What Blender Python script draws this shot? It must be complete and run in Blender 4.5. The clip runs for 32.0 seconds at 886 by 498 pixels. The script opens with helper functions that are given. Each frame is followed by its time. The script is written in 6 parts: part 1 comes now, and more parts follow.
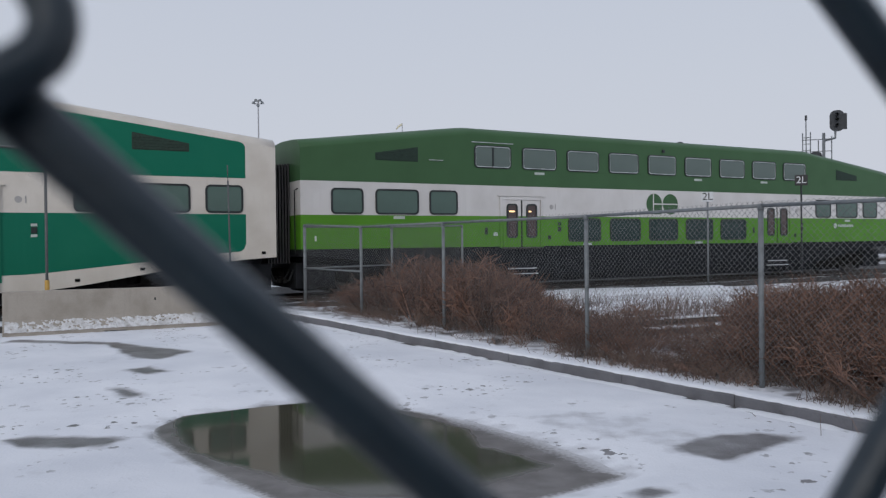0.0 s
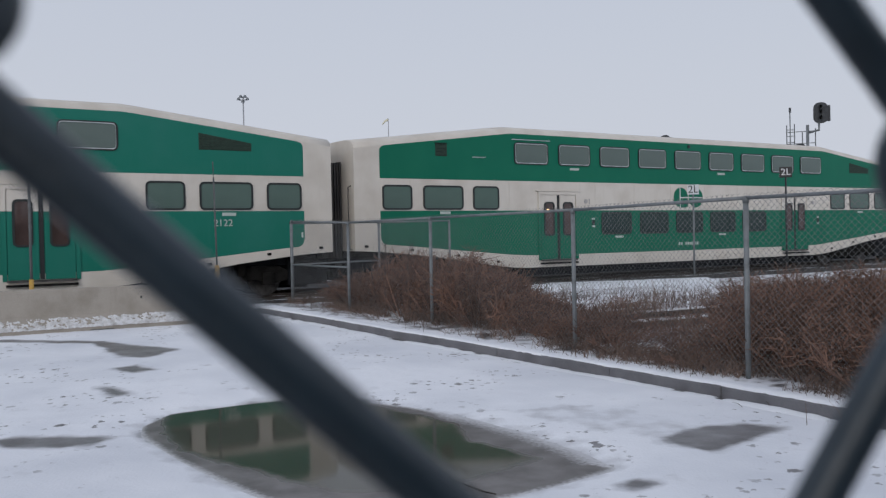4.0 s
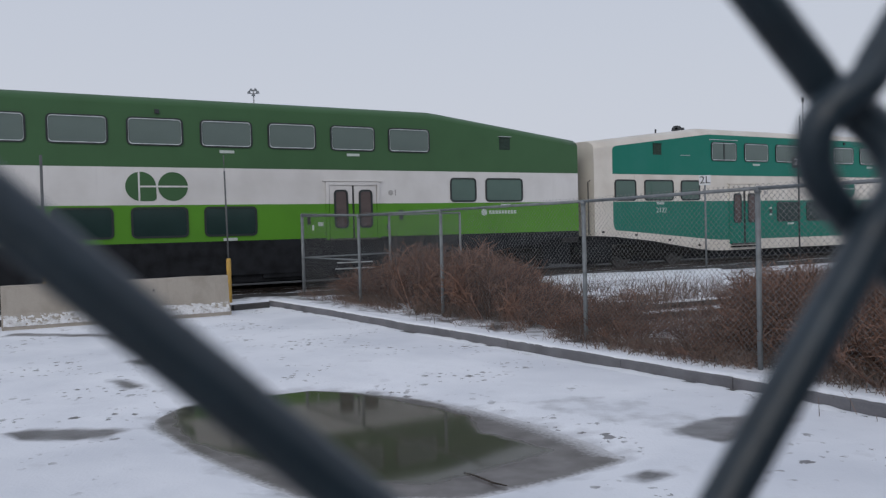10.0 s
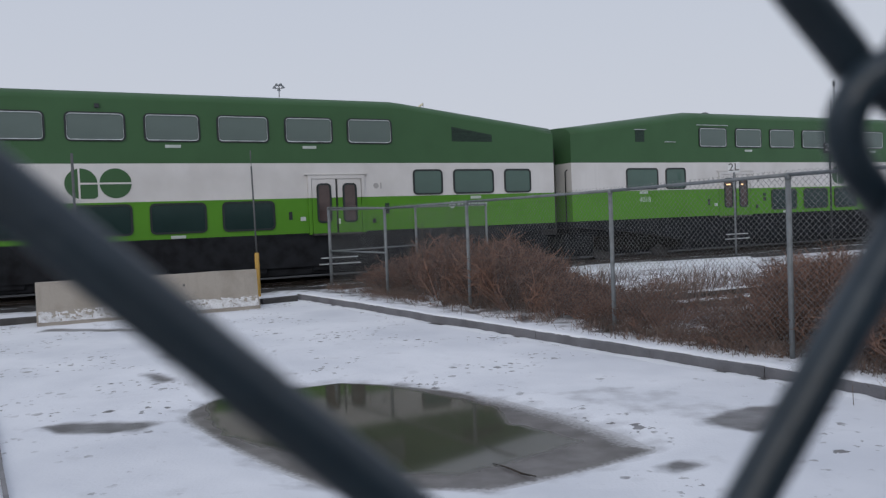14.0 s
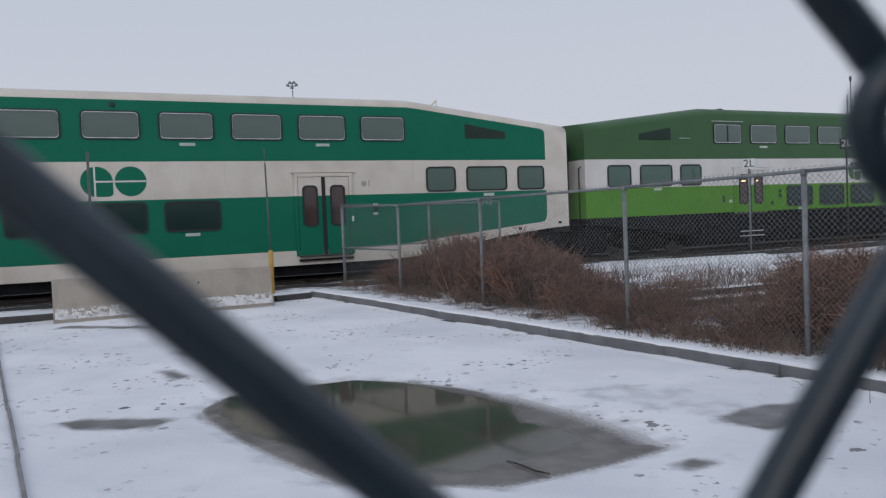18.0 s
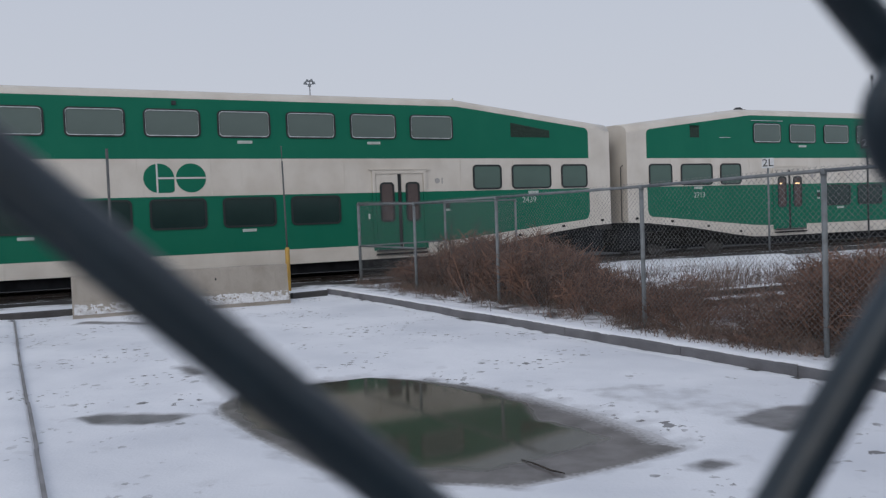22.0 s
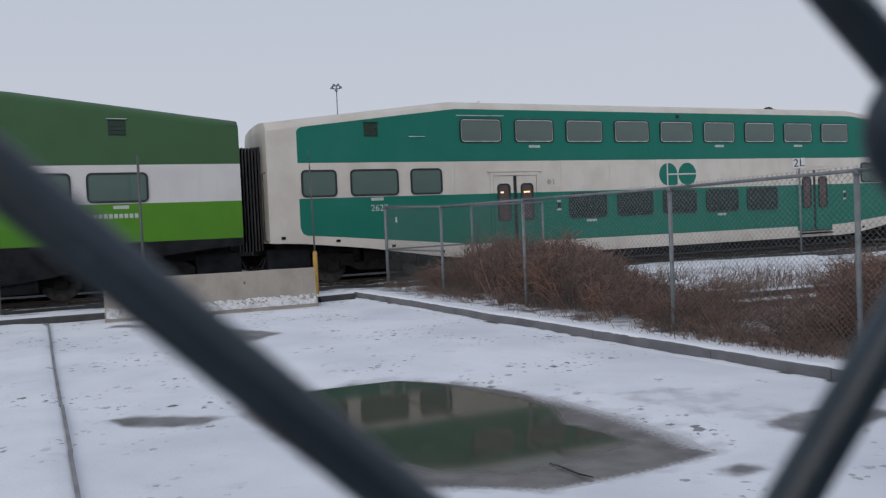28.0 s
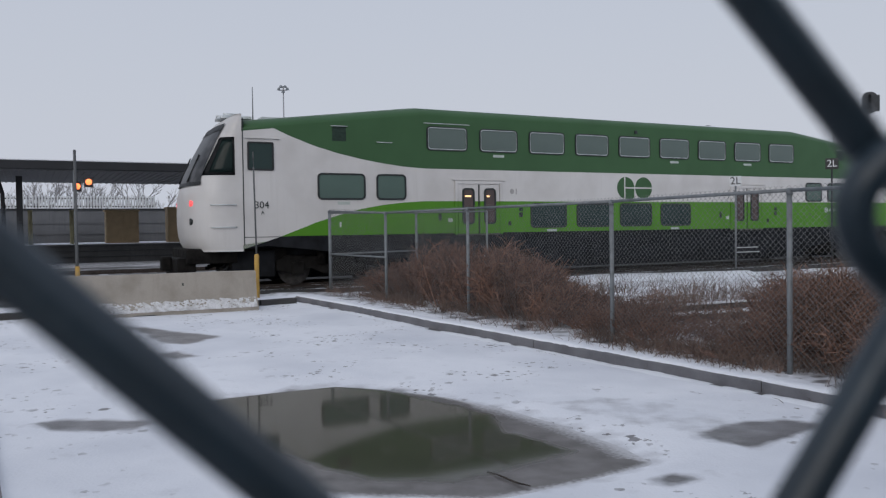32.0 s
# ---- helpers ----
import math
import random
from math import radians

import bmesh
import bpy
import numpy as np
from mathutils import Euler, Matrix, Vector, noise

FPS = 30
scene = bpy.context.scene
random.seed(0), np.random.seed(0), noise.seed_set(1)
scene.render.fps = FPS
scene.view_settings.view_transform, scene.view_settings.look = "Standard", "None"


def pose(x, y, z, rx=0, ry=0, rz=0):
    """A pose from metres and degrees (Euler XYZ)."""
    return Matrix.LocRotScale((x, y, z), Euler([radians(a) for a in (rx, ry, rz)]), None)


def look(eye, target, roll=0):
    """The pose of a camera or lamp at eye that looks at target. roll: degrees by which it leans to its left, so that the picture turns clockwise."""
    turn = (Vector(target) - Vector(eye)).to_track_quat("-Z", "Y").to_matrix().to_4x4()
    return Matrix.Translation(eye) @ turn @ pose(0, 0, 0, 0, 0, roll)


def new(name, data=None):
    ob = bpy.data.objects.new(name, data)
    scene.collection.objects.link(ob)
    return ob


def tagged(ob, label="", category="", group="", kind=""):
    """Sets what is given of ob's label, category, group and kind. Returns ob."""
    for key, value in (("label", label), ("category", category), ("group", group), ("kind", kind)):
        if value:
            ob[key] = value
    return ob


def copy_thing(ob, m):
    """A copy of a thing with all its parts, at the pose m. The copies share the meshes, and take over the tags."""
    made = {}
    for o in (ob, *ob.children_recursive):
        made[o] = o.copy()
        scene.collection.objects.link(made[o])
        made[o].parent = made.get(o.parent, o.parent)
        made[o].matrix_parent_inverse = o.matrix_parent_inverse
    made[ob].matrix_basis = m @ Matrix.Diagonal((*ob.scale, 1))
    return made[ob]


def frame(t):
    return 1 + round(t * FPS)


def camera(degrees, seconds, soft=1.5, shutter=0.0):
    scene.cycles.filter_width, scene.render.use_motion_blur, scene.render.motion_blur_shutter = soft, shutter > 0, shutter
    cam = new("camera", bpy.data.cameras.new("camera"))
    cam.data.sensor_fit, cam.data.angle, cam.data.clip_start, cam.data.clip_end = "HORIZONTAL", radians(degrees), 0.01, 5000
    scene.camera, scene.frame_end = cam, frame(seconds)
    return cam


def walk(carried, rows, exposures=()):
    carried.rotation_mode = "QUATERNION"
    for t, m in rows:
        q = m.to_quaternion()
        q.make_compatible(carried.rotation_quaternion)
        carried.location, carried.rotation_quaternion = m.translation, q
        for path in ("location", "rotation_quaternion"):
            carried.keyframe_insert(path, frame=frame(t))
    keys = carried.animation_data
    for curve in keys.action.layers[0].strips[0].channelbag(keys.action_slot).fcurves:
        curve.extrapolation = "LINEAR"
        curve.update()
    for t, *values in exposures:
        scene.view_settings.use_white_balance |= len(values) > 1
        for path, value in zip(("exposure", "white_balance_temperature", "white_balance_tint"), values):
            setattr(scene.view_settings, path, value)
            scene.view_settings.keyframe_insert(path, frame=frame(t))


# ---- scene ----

# ---- camera ----
# seconds, x, y, z, yaw, pitch, roll; held by hand just behind a wire fence
EYE = 1.80
PATH = [
    (0.0, -0.0000, 0.0000, 0.0000, 0.02, -0.47, 0.65),
    (0.5, -0.0008, -0.0004, -0.0002, -2.16, -0.82, 0.23),
    (1.0, -0.0013, -0.0008, -0.0003, -2.88, -0.67, -0.02),
    (1.5, -0.0008, -0.0004, 0.0003, -2.43, -0.84, 0.37),
    (2.0, 0.0004, -0.0000, 0.0003, -1.33, -0.94, 0.93),
    (2.5, 0.0017, 0.0003, -0.0009, -0.66, -0.71, 0.86),
    (4.5, 0.0017, 0.0018, -0.0010, -0.90, -1.02, 1.30),
    (5.0, 0.0017, 0.0021, -0.0009, -0.46, -1.21, 1.15),
    (5.5, 0.0018, 0.0020, -0.0013, -0.26, -1.12, 1.07),
    (6.0, 0.0020, 0.0018, -0.0024, -0.45, -0.90, 1.13),
    (6.5, 0.0012, 0.0004, -0.0020, -0.50, -0.64, 1.23),
    (7.0, 0.0020, -0.0009, -0.0015, -1.30, -0.54, 1.30),
    (7.5, 0.0079, -0.0015, -0.0034, -1.86, -0.57, 1.52),
    (8.0, 0.0096, -0.0004, -0.0037, -1.19, -0.87, 1.16),
    (8.5, 0.0100, 0.0007, -0.0025, -0.83, -1.18, 1.38),
    (9.0, 0.0099, 0.0019, -0.0013, -0.33, -1.61, 1.84),
    (9.5, 0.0096, 0.0015, -0.0013, -0.43, -1.55, 1.34),
    (10.0, 0.0099, 0.0012, -0.0013, -0.11, -1.38, 1.50),
    (10.5, 0.0103, 0.0013, -0.0021, 0.05, -1.19, 1.70),
    (11.0, 0.0105, 0.0015, -0.0019, 0.03, -1.38, 1.89),
    (11.5, 0.0109, 0.0018, -0.0017, 0.99, -1.32, 2.25),
    (12.0, 0.0103, 0.0020, -0.0011, 1.19, -1.72, 1.89),
    (12.5, 0.0098, 0.0023, -0.0015, 0.62, -1.74, 1.72),
    (13.0, 0.0109, 0.0026, -0.0016, 1.03, -1.67, 1.96),
    (13.5, 0.0103, 0.0023, -0.0014, 1.44, -1.87, 2.12),
    (14.0, 0.0103, 0.0020, -0.0016, 1.77, -1.91, 2.30),
    (14.5, 0.0098, 0.0020, -0.0008, 2.26, -1.87, 2.49),
    (16.5, 0.0100, 0.0024, -0.0010, 2.69, -2.12, 2.65),
    (17.0, 0.0108, 0.0026, -0.0022, 2.87, -1.81, 2.48),
    (17.5, 0.0112, 0.0025, -0.0023, 2.82, -1.84, 2.78),
    (18.0, 0.0101, 0.0024, -0.0016, 2.71, -2.07, 2.40),
    (18.5, 0.0108, 0.0026, -0.0015, 2.89, -1.99, 2.68),
    (19.0, 0.0109, 0.0025, -0.0024, 3.23, -1.65, 2.24),
    (19.5, 0.0109, 0.0029, -0.0021, 4.16, -1.44, 1.75),
    (20.0, 0.0111, 0.0033, -0.0022, 4.52, -1.67, 1.76),
    (20.5, 0.0106, 0.0034, -0.0016, 4.28, -1.92, 1.99),
    (21.0, 0.0109, 0.0034, -0.0017, 3.87, -1.95, 2.29),
    (21.5, 0.0109, 0.0033, -0.0022, 3.59, -2.01, 2.27),
    (22.0, 0.0110, 0.0033, -0.0017, 3.87, -2.15, 2.12),
    (22.5, 0.0105, 0.0035, -0.0017, 4.11, -2.26, 1.93),
    (23.0, 0.0117, 0.0036, -0.0026, 4.49, -2.10, 2.34),
    (23.5, 0.0119, 0.0027, -0.0027, 4.43, -2.13, 2.54),
    (24.0, 0.0116, 0.0021, -0.0016, 4.73, -2.43, 2.58),
    (24.5, 0.0125, 0.0017, -0.0017, 5.12, -2.18, 2.68),
    (25.0, 0.0128, 0.0013, -0.0017, 5.26, -2.00, 3.01),
    (25.5, 0.0126, 0.0014, -0.0015, 5.59, -2.08, 2.88),
    (27.5, 0.0126, 0.0020, -0.0008, 5.66, -1.79, 3.01),
    (28.0, 0.0129, 0.0021, -0.0007, 5.79, -1.86, 2.47),
    (28.5, 0.0173, 0.0050, -0.0009, 6.76, -1.21, 2.08),
    (29.0, 0.0187, 0.0085, 0.0024, 5.95, -0.56, 1.97),
    (29.5, 0.0159, 0.0069, 0.0044, 5.71, -0.99, 1.59),
    (30.0, 0.0123, 0.0049, 0.0039, 6.00, -1.24, 0.99),
    (30.5, 0.0113, 0.0046, 0.0042, 5.39, -1.33, 0.92),
    (31.0, 0.0114, 0.0045, 0.0040, 5.03, -1.31, 1.17),
    (31.5, 0.0105, 0.0038, 0.0043, 3.85, -1.62, 1.23),
    (32.0, 0.0099, 0.0023, 0.0039, 1.81, -1.49, 0.80),
]
cam = camera(58.05, 32.0, soft=1.3)
cam.data.dof.use_dof, cam.data.dof.focus_distance, cam.data.dof.aperture_fstop = True, 18.0, 24.0
walk(cam, [(t, pose(x, y, EYE + z, 90 + p, r, w)) for t, x, y, z, w, p, r in PATH], [(0, 0.06), (12, 0.05), (17, 0.04), (20, 0.0), (32, 0.0)])

# distance that the train has run along the track: seconds, metres
RUN = [(0.0, 19.46), (1.0, 26.77), (2.0, 33.86), (2.5, 37.33), (4.5, 50.50), (5.0, 53.43), (6.0, 59.28), (7.0, 64.87), (8.0, 70.34), (8.5, 73.03), (9.0, 75.55), (9.5, 78.30), (10.0, 81.10), (10.5, 83.96), (11.0, 86.87), (11.5, 89.77), (12.0, 92.74), (12.5, 95.91), (13.0, 98.95), (13.5, 102.05), (14.0, 105.09), (14.5, 108.30), (16.5, 120.87), (17.0, 124.30), (18.0, 131.00), (19.0, 137.66), (20.0, 144.40), (21.0, 151.14), (22.0, 157.85), (23.0, 164.57), (24.0, 171.25), (25.0, 177.90), (25.5, 181.23), (27.5, 194.57), (28.0, 197.90), (29.0, 204.53), (30.0, 211.17), (31.0, 217.79), (32.0, 224.41)]

# ---- sky and light: an even winter overcast ----
world = bpy.data.worlds.new("overcast")
scene.world = world
world.use_nodes = True
wn, wl = world.node_tree.nodes, world.node_tree.links
wn.clear()
w_out = wn.new("ShaderNodeOutputWorld")
w_bg = wn.new("ShaderNodeBackground")
w_sky = wn.new("ShaderNodeTexSky")
w_sky.sky_type, w_sky.sun_disc = "NISHITA", False
w_sky.sun_elevation, w_sky.sun_rotation = radians(22), radians(200)
w_sky.dust_density, w_sky.air_density = 6.0, 2.0
w_mix = wn.new("ShaderNodeMix")
w_mix.data_type = "RGBA"
w_mix.inputs[0].default_value = 0.93
w_grad = wn.new("ShaderNodeValToRGB")
w_tc = wn.new("ShaderNodeTexCoord")
w_sep = wn.new("ShaderNodeSeparateXYZ")
wl.new(w_tc.outputs["Generated"], w_sep.inputs[0])
wl.new(w_sep.outputs["Z"], w_grad.inputs[0])
w_grad.color_ramp.elements[0].position, w_grad.color_ramp.elements[0].color = 0.0, (5.8, 6.15, 7.0, 1)
w_grad.color_ramp.elements[1].position, w_grad.color_ramp.elements[1].color = 0.45, (4.82, 5.25, 6.3, 1)
wl.new(w_sky.outputs[0], w_mix.inputs[6])
wl.new(w_grad.outputs[0], w_mix.inputs[7])
wl.new(w_mix.outputs[2], w_bg.inputs[0])
w_bg.inputs[1].default_value = 0.102
wl.new(w_bg.outputs[0], w_out.inputs[0])
sun = new("sun", bpy.data.lights.new("sun", "SUN"))
sun.data.energy, sun.data.angle, sun.data.color = 0.75, radians(40), (1, 0.985, 0.97)
sun.matrix_world = look((-8, -20, 14), (0, 10, 0))

# ---- materials ----
def material(name, base, rough=0.6, metal=0.0, var=0.12, scale=6.0, fine=60.0, bump=0.0, other=None, spec=0.5, per_object=0.0, streak=0.0, island=0.0):
    """A surface with two scales of variation: broad stains and fine grain; streak adds vertical run-off marks."""
    m = bpy.data.materials.new(name)
    m.use_nodes = True
    n, l = m.node_tree.nodes, m.node_tree.links
    p = n["Principled BSDF"]
    p.inputs["Roughness"].default_value, p.inputs["Metallic"].default_value = rough, metal
    p.inputs["Specular IOR Level"].default_value = spec
    tc = n.new("ShaderNodeTexCoord")
    n1, n2 = n.new("ShaderNodeTexNoise"), n.new("ShaderNodeTexNoise")
    n1.inputs["Scale"].default_value, n1.inputs["Detail"].default_value = scale, 4
    n2.inputs["Scale"].default_value, n2.inputs["Detail"].default_value = fine, 2
    l.new(tc.outputs["Object"], n1.inputs["Vector"])
    l.new(tc.outputs["Object"], n2.inputs["Vector"])
    other = other or tuple(c * (1 - 2.2 * var) for c in base)
    mix = n.new("ShaderNodeMix")
    mix.data_type = "RGBA"
    mix.inputs[6].default_value, mix.inputs[7].default_value = (*base, 1), (*other, 1)
    ramp = n.new("ShaderNodeMapRange")
    ramp.inputs["From Min"].default_value, ramp.inputs["From Max"].default_value = 0.42, 0.72
    l.new(n1.outputs["Fac"], ramp.inputs["Value"])
    fac = ramp.outputs[0]
    if streak:
        mp = n.new("ShaderNodeMapping")
        mp.inputs["Scale"].default_value = (7.0, 7.0, 0.35)
        n3 = n.new("ShaderNodeTexNoise")
        n3.inputs["Scale"].default_value, n3.inputs["Detail"].default_value = 1.5, 5
        l.new(tc.outputs["Object"], mp.inputs[0])
        l.new(mp.outputs[0], n3.inputs["Vector"])
        r3 = n.new("ShaderNodeMapRange")
        r3.inputs["From Min"].default_value, r3.inputs["From Max"].default_value = 0.5, 0.75
        r3.inputs["To Max"].default_value = streak
        l.new(n3.outputs["Fac"], r3.inputs["Value"])
        mx = n.new("ShaderNodeMath")
        mx.operation = "MAXIMUM"
        l.new(fac, mx.inputs[0])
        l.new(r3.outputs[0], mx.inputs[1])
        fac = mx.outputs[0]
    l.new(fac, mix.inputs[0])
    hsv = n.new("ShaderNodeHueSaturation")
    v = n.new("ShaderNodeMapRange")
    v.inputs["To Min"].default_value, v.inputs["To Max"].default_value = 1 - var, 1 + var
    l.new(n2.outputs["Fac"], v.inputs["Value"])
    l.new(mix.outputs[2], hsv.inputs["Color"])
    value = v.outputs[0]
    if per_object:
        oi = n.new("ShaderNodeObjectInfo")
        r = n.new("ShaderNodeMapRange")
        r.inputs["To Min"].default_value, r.inputs["To Max"].default_value = 1 - per_object, 1 + per_object
        l.new(oi.outputs["Random"], r.inputs["Value"])
        mu = n.new("ShaderNodeMath")
        mu.operation = "MULTIPLY"
        l.new(value, mu.inputs[0])
        l.new(r.outputs[0], mu.inputs[1])
        value = mu.outputs[0]
    if island:
        ge = n.new("ShaderNodeNewGeometry")
        ri = n.new("ShaderNodeMapRange")
        ri.inputs["To Min"].default_value, ri.inputs["To Max"].default_value = 1 - island, 1 + island
        l.new(ge.outputs["Random Per Island"], ri.inputs["Value"])
        mi = n.new("ShaderNodeMath")
        mi.operation = "MULTIPLY"
        l.new(value, mi.inputs[0])
        l.new(ri.outputs[0], mi.inputs[1])
        value = mi.outputs[0]
    l.new(value, hsv.inputs["Value"])
    l.new(hsv.outputs[0], p.inputs["Base Color"])
    rr = n.new("ShaderNodeMapRange")
    spread = min(0.1, rough * 0.4)
    rr.inputs["To Min"].default_value, rr.inputs["To Max"].default_value = rough - spread, min(1, rough + spread)
    l.new(n1.outputs["Fac"], rr.inputs["Value"])
    l.new(rr.outputs[0], p.inputs["Roughness"])
    if bump:
        b = n.new("ShaderNodeBump")
        b.inputs["Strength"].default_value, b.inputs["Distance"].default_value = 0.6, bump
        l.new(n2.outputs["Fac"], b.inputs["Height"])
        l.new(b.outputs[0], p.inputs["Normal"])
    return m


def glow(name, color, strength):
    m = bpy.data.materials.new(name)
    m.use_nodes = True
    p = m.node_tree.nodes["Principled BSDF"]
    p.inputs["Base Color"].default_value = (*color, 1)
    p.inputs["Emission Color"].default_value, p.inputs["Emission Strength"].default_value = (*color, 1), strength
    return m


M_CREAM = material("weathered_white_paint", (0.62, 0.58, 0.52), 0.45, var=0.05, scale=1.2, other=(0.525, 0.48, 0.42), streak=0.45)
M_TEAL = material("forest_green_paint", (0.002, 0.132, 0.078), 0.5, var=0.06, scale=0.8, other=(0.006, 0.145, 0.085), streak=0.4, spec=0.2)
M_TEAL_FADED = material("faded_teal_paint", (0.008, 0.155, 0.11), 0.5, var=0.06, scale=0.8, other=(0.018, 0.165, 0.125), streak=0.5, spec=0.22)
M_WHITE = material("clean_white_paint", (0.605, 0.592, 0.58), 0.4, var=0.04, scale=1.0, other=(0.52, 0.505, 0.49), streak=0.45)
M_DGREEN = material("dark_leaf_green_paint", (0.047, 0.112, 0.047), 0.45, var=0.05, scale=0.9, streak=0.3, spec=0.25)
M_LGREEN = material("bright_leaf_green_paint", (0.08, 0.24, 0.018), 0.45, var=0.05, scale=0.9, streak=0.4, spec=0.25)
M_BLACK = material("black_underbody", (0.0145, 0.016, 0.0195), 0.8, var=0.3, scale=3.0, bump=0.004, spec=0.2)
M_RUBBER = material("black_rubber", (0.012, 0.014, 0.015), 0.6, var=0.15)
M_BELLOWS = material("streaked_grey_rubber", (0.04, 0.038, 0.038), 0.45, var=0.25, scale=2.0, streak=0.6, other=(0.075, 0.07, 0.068))
M_STEEL = material("worn_wheel_steel", (0.085, 0.08, 0.077), 0.55, metal=0.4, var=0.25, scale=8)
M_TRUCK = material("grimy_truck_steel", (0.014, 0.013, 0.012), 0.85, var=0.35, scale=5, bump=0.004, spec=0.15)
# pane base colours imitate reflected sky: paler for upper windows, darker for lower
M_GLASS = material("tinted_sky_toned_glass", (0.105, 0.14, 0.128), 0.08, var=0.04, scale=0.6, spec=0.42, other=(0.085, 0.115, 0.105))
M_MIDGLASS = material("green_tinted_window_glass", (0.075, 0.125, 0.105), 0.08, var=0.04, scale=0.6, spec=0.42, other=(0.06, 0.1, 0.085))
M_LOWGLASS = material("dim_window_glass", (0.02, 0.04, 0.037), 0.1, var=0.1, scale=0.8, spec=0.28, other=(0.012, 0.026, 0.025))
M_SCREEN = material("snowy_dark_windscreen", (0.018, 0.02, 0.022), 0.35, var=0.2, scale=3.0, spec=0.15, other=(0.1, 0.1, 0.105), streak=0.4)
M_DOORGLASS = material("door_glass_over_brown_interior", (0.075, 0.05, 0.045), 0.08, var=0.2, scale=2.0, spec=0.5)
M_TRIM = material("aluminium_window_trim", (0.62, 0.66, 0.67), 0.4, metal=0.2, var=0.2, scale=3.0)
M_DARKTRIM = material("dark_window_gasket", (0.012, 0.018, 0.018), 0.5, var=0.1)
M_LOUVRE = material("dark_louvre", (0.016, 0.04, 0.026), 0.7, var=0.2, scale=20)
# steel lightened to stand in for haze on the far masts
M_PALESTEEL = material("haze_paled_mast_steel", (0.36, 0.37, 0.39), 0.6, var=0.08)
M_PLATE = material("pale_sticker", (0.45, 0.5, 0.47), 0.5, var=0.05)
M_GRILLE = material("grey_speaker_mesh", (0.36, 0.35, 0.34), 0.6, var=0.1)
M_POLE = material("dull_grey_pole", (0.095, 0.1, 0.103), 0.6, var=0.12, scale=6)
M_LAMP = glow("warm_door_lamp", (1.0, 0.62, 0.3), 1.2)
M_RED = glow("red_tail_lamp", (1.0, 0.1, 0.1), 0.9)
M_ORANGE = glow("orange_signal_lamp", (1.0, 0.25, 0.08), 1.8)
M_GALV = material("galvanised_steel", (0.185, 0.203, 0.215), 0.55, metal=0.1, var=0.14, scale=9, fine=120)
M_WIRE = material("weathered_mesh_wire", (0.165, 0.17, 0.175), 0.6, metal=0.0, var=0.2, scale=14)
M_NEARWIRE = material("coated_fence_wire", (0.022, 0.037, 0.052), 0.36, metal=0.0, var=0.15, scale=90, fine=900, bump=0.0002, spec=0.5)
M_CONCRETE = material("weathered_concrete", (0.34, 0.31, 0.27), 0.9, var=0.1, scale=2.2, fine=45, bump=0.004, other=(0.25, 0.225, 0.19), streak=0.5)
M_KERB = material("kerb_concrete", (0.155, 0.155, 0.168), 0.9, var=0.14, scale=2.5, fine=40, bump=0.004)
M_EDGING = material("pale_edging_concrete", (0.24, 0.24, 0.25), 0.9, var=0.15, scale=3.0, fine=40)
M_YELLOW = material("faded_yellow_paint", (0.55, 0.33, 0.06), 0.6, var=0.12, scale=5, other=(0.38, 0.24, 0.08))
M_TWIG = material("bare_brown_twigs", (0.155, 0.086, 0.061), 0.9, var=0.35, scale=1.2, fine=12, per_object=0.3, island=0.65, other=(0.175, 0.105, 0.08))
M_DRY = material("dry_grass", (0.19, 0.135, 0.11), 0.9, var=0.3, scale=2.0, fine=14, island=0.5)
M_RAIL = material("rail_steel", (0.07, 0.055, 0.048), 0.55, metal=0.4, var=0.2)
M_TIE = material("dark_timber_tie", (0.045, 0.036, 0.03), 0.9, var=0.25, bump=0.004)
M_SIGNBLACK = material("black_sign_face", (0.012, 0.013, 0.014), 0.5, var=0.1)
M_SIGNWHITE = material("white_sign_face", (0.62, 0.64, 0.66), 0.5, var=0.06)
# signal black raised towards grey, with the haze painted in
M_SIGNAL = material("haze_greyed_signal_black", (0.05, 0.055, 0.062), 0.7, var=0.15)
M_DARKSTEEL = material("dark_painted_steel", (0.022, 0.025, 0.029), 0.55, var=0.18, scale=5)
M_BARK = material("bare_tree_bark", (0.09, 0.075, 0.068), 0.9, var=0.25)
M_DAMP = material("damp_asphalt", (0.125, 0.122, 0.125), 0.55, var=0.18, scale=3.0, fine=70, bump=0.003)
M_OLDSNOW = material("crusted_grey_snow", (0.66, 0.665, 0.68), 0.8, var=0.12, scale=9.0, fine=55, bump=0.02, other=(0.4, 0.39, 0.38), spec=0.3)
M_SNOW = material("packed_snow", (0.80, 0.82, 0.86), 0.75, var=0.05, scale=1.5, fine=30, bump=0.006, other=(0.72, 0.74, 0.79), spec=0.3)


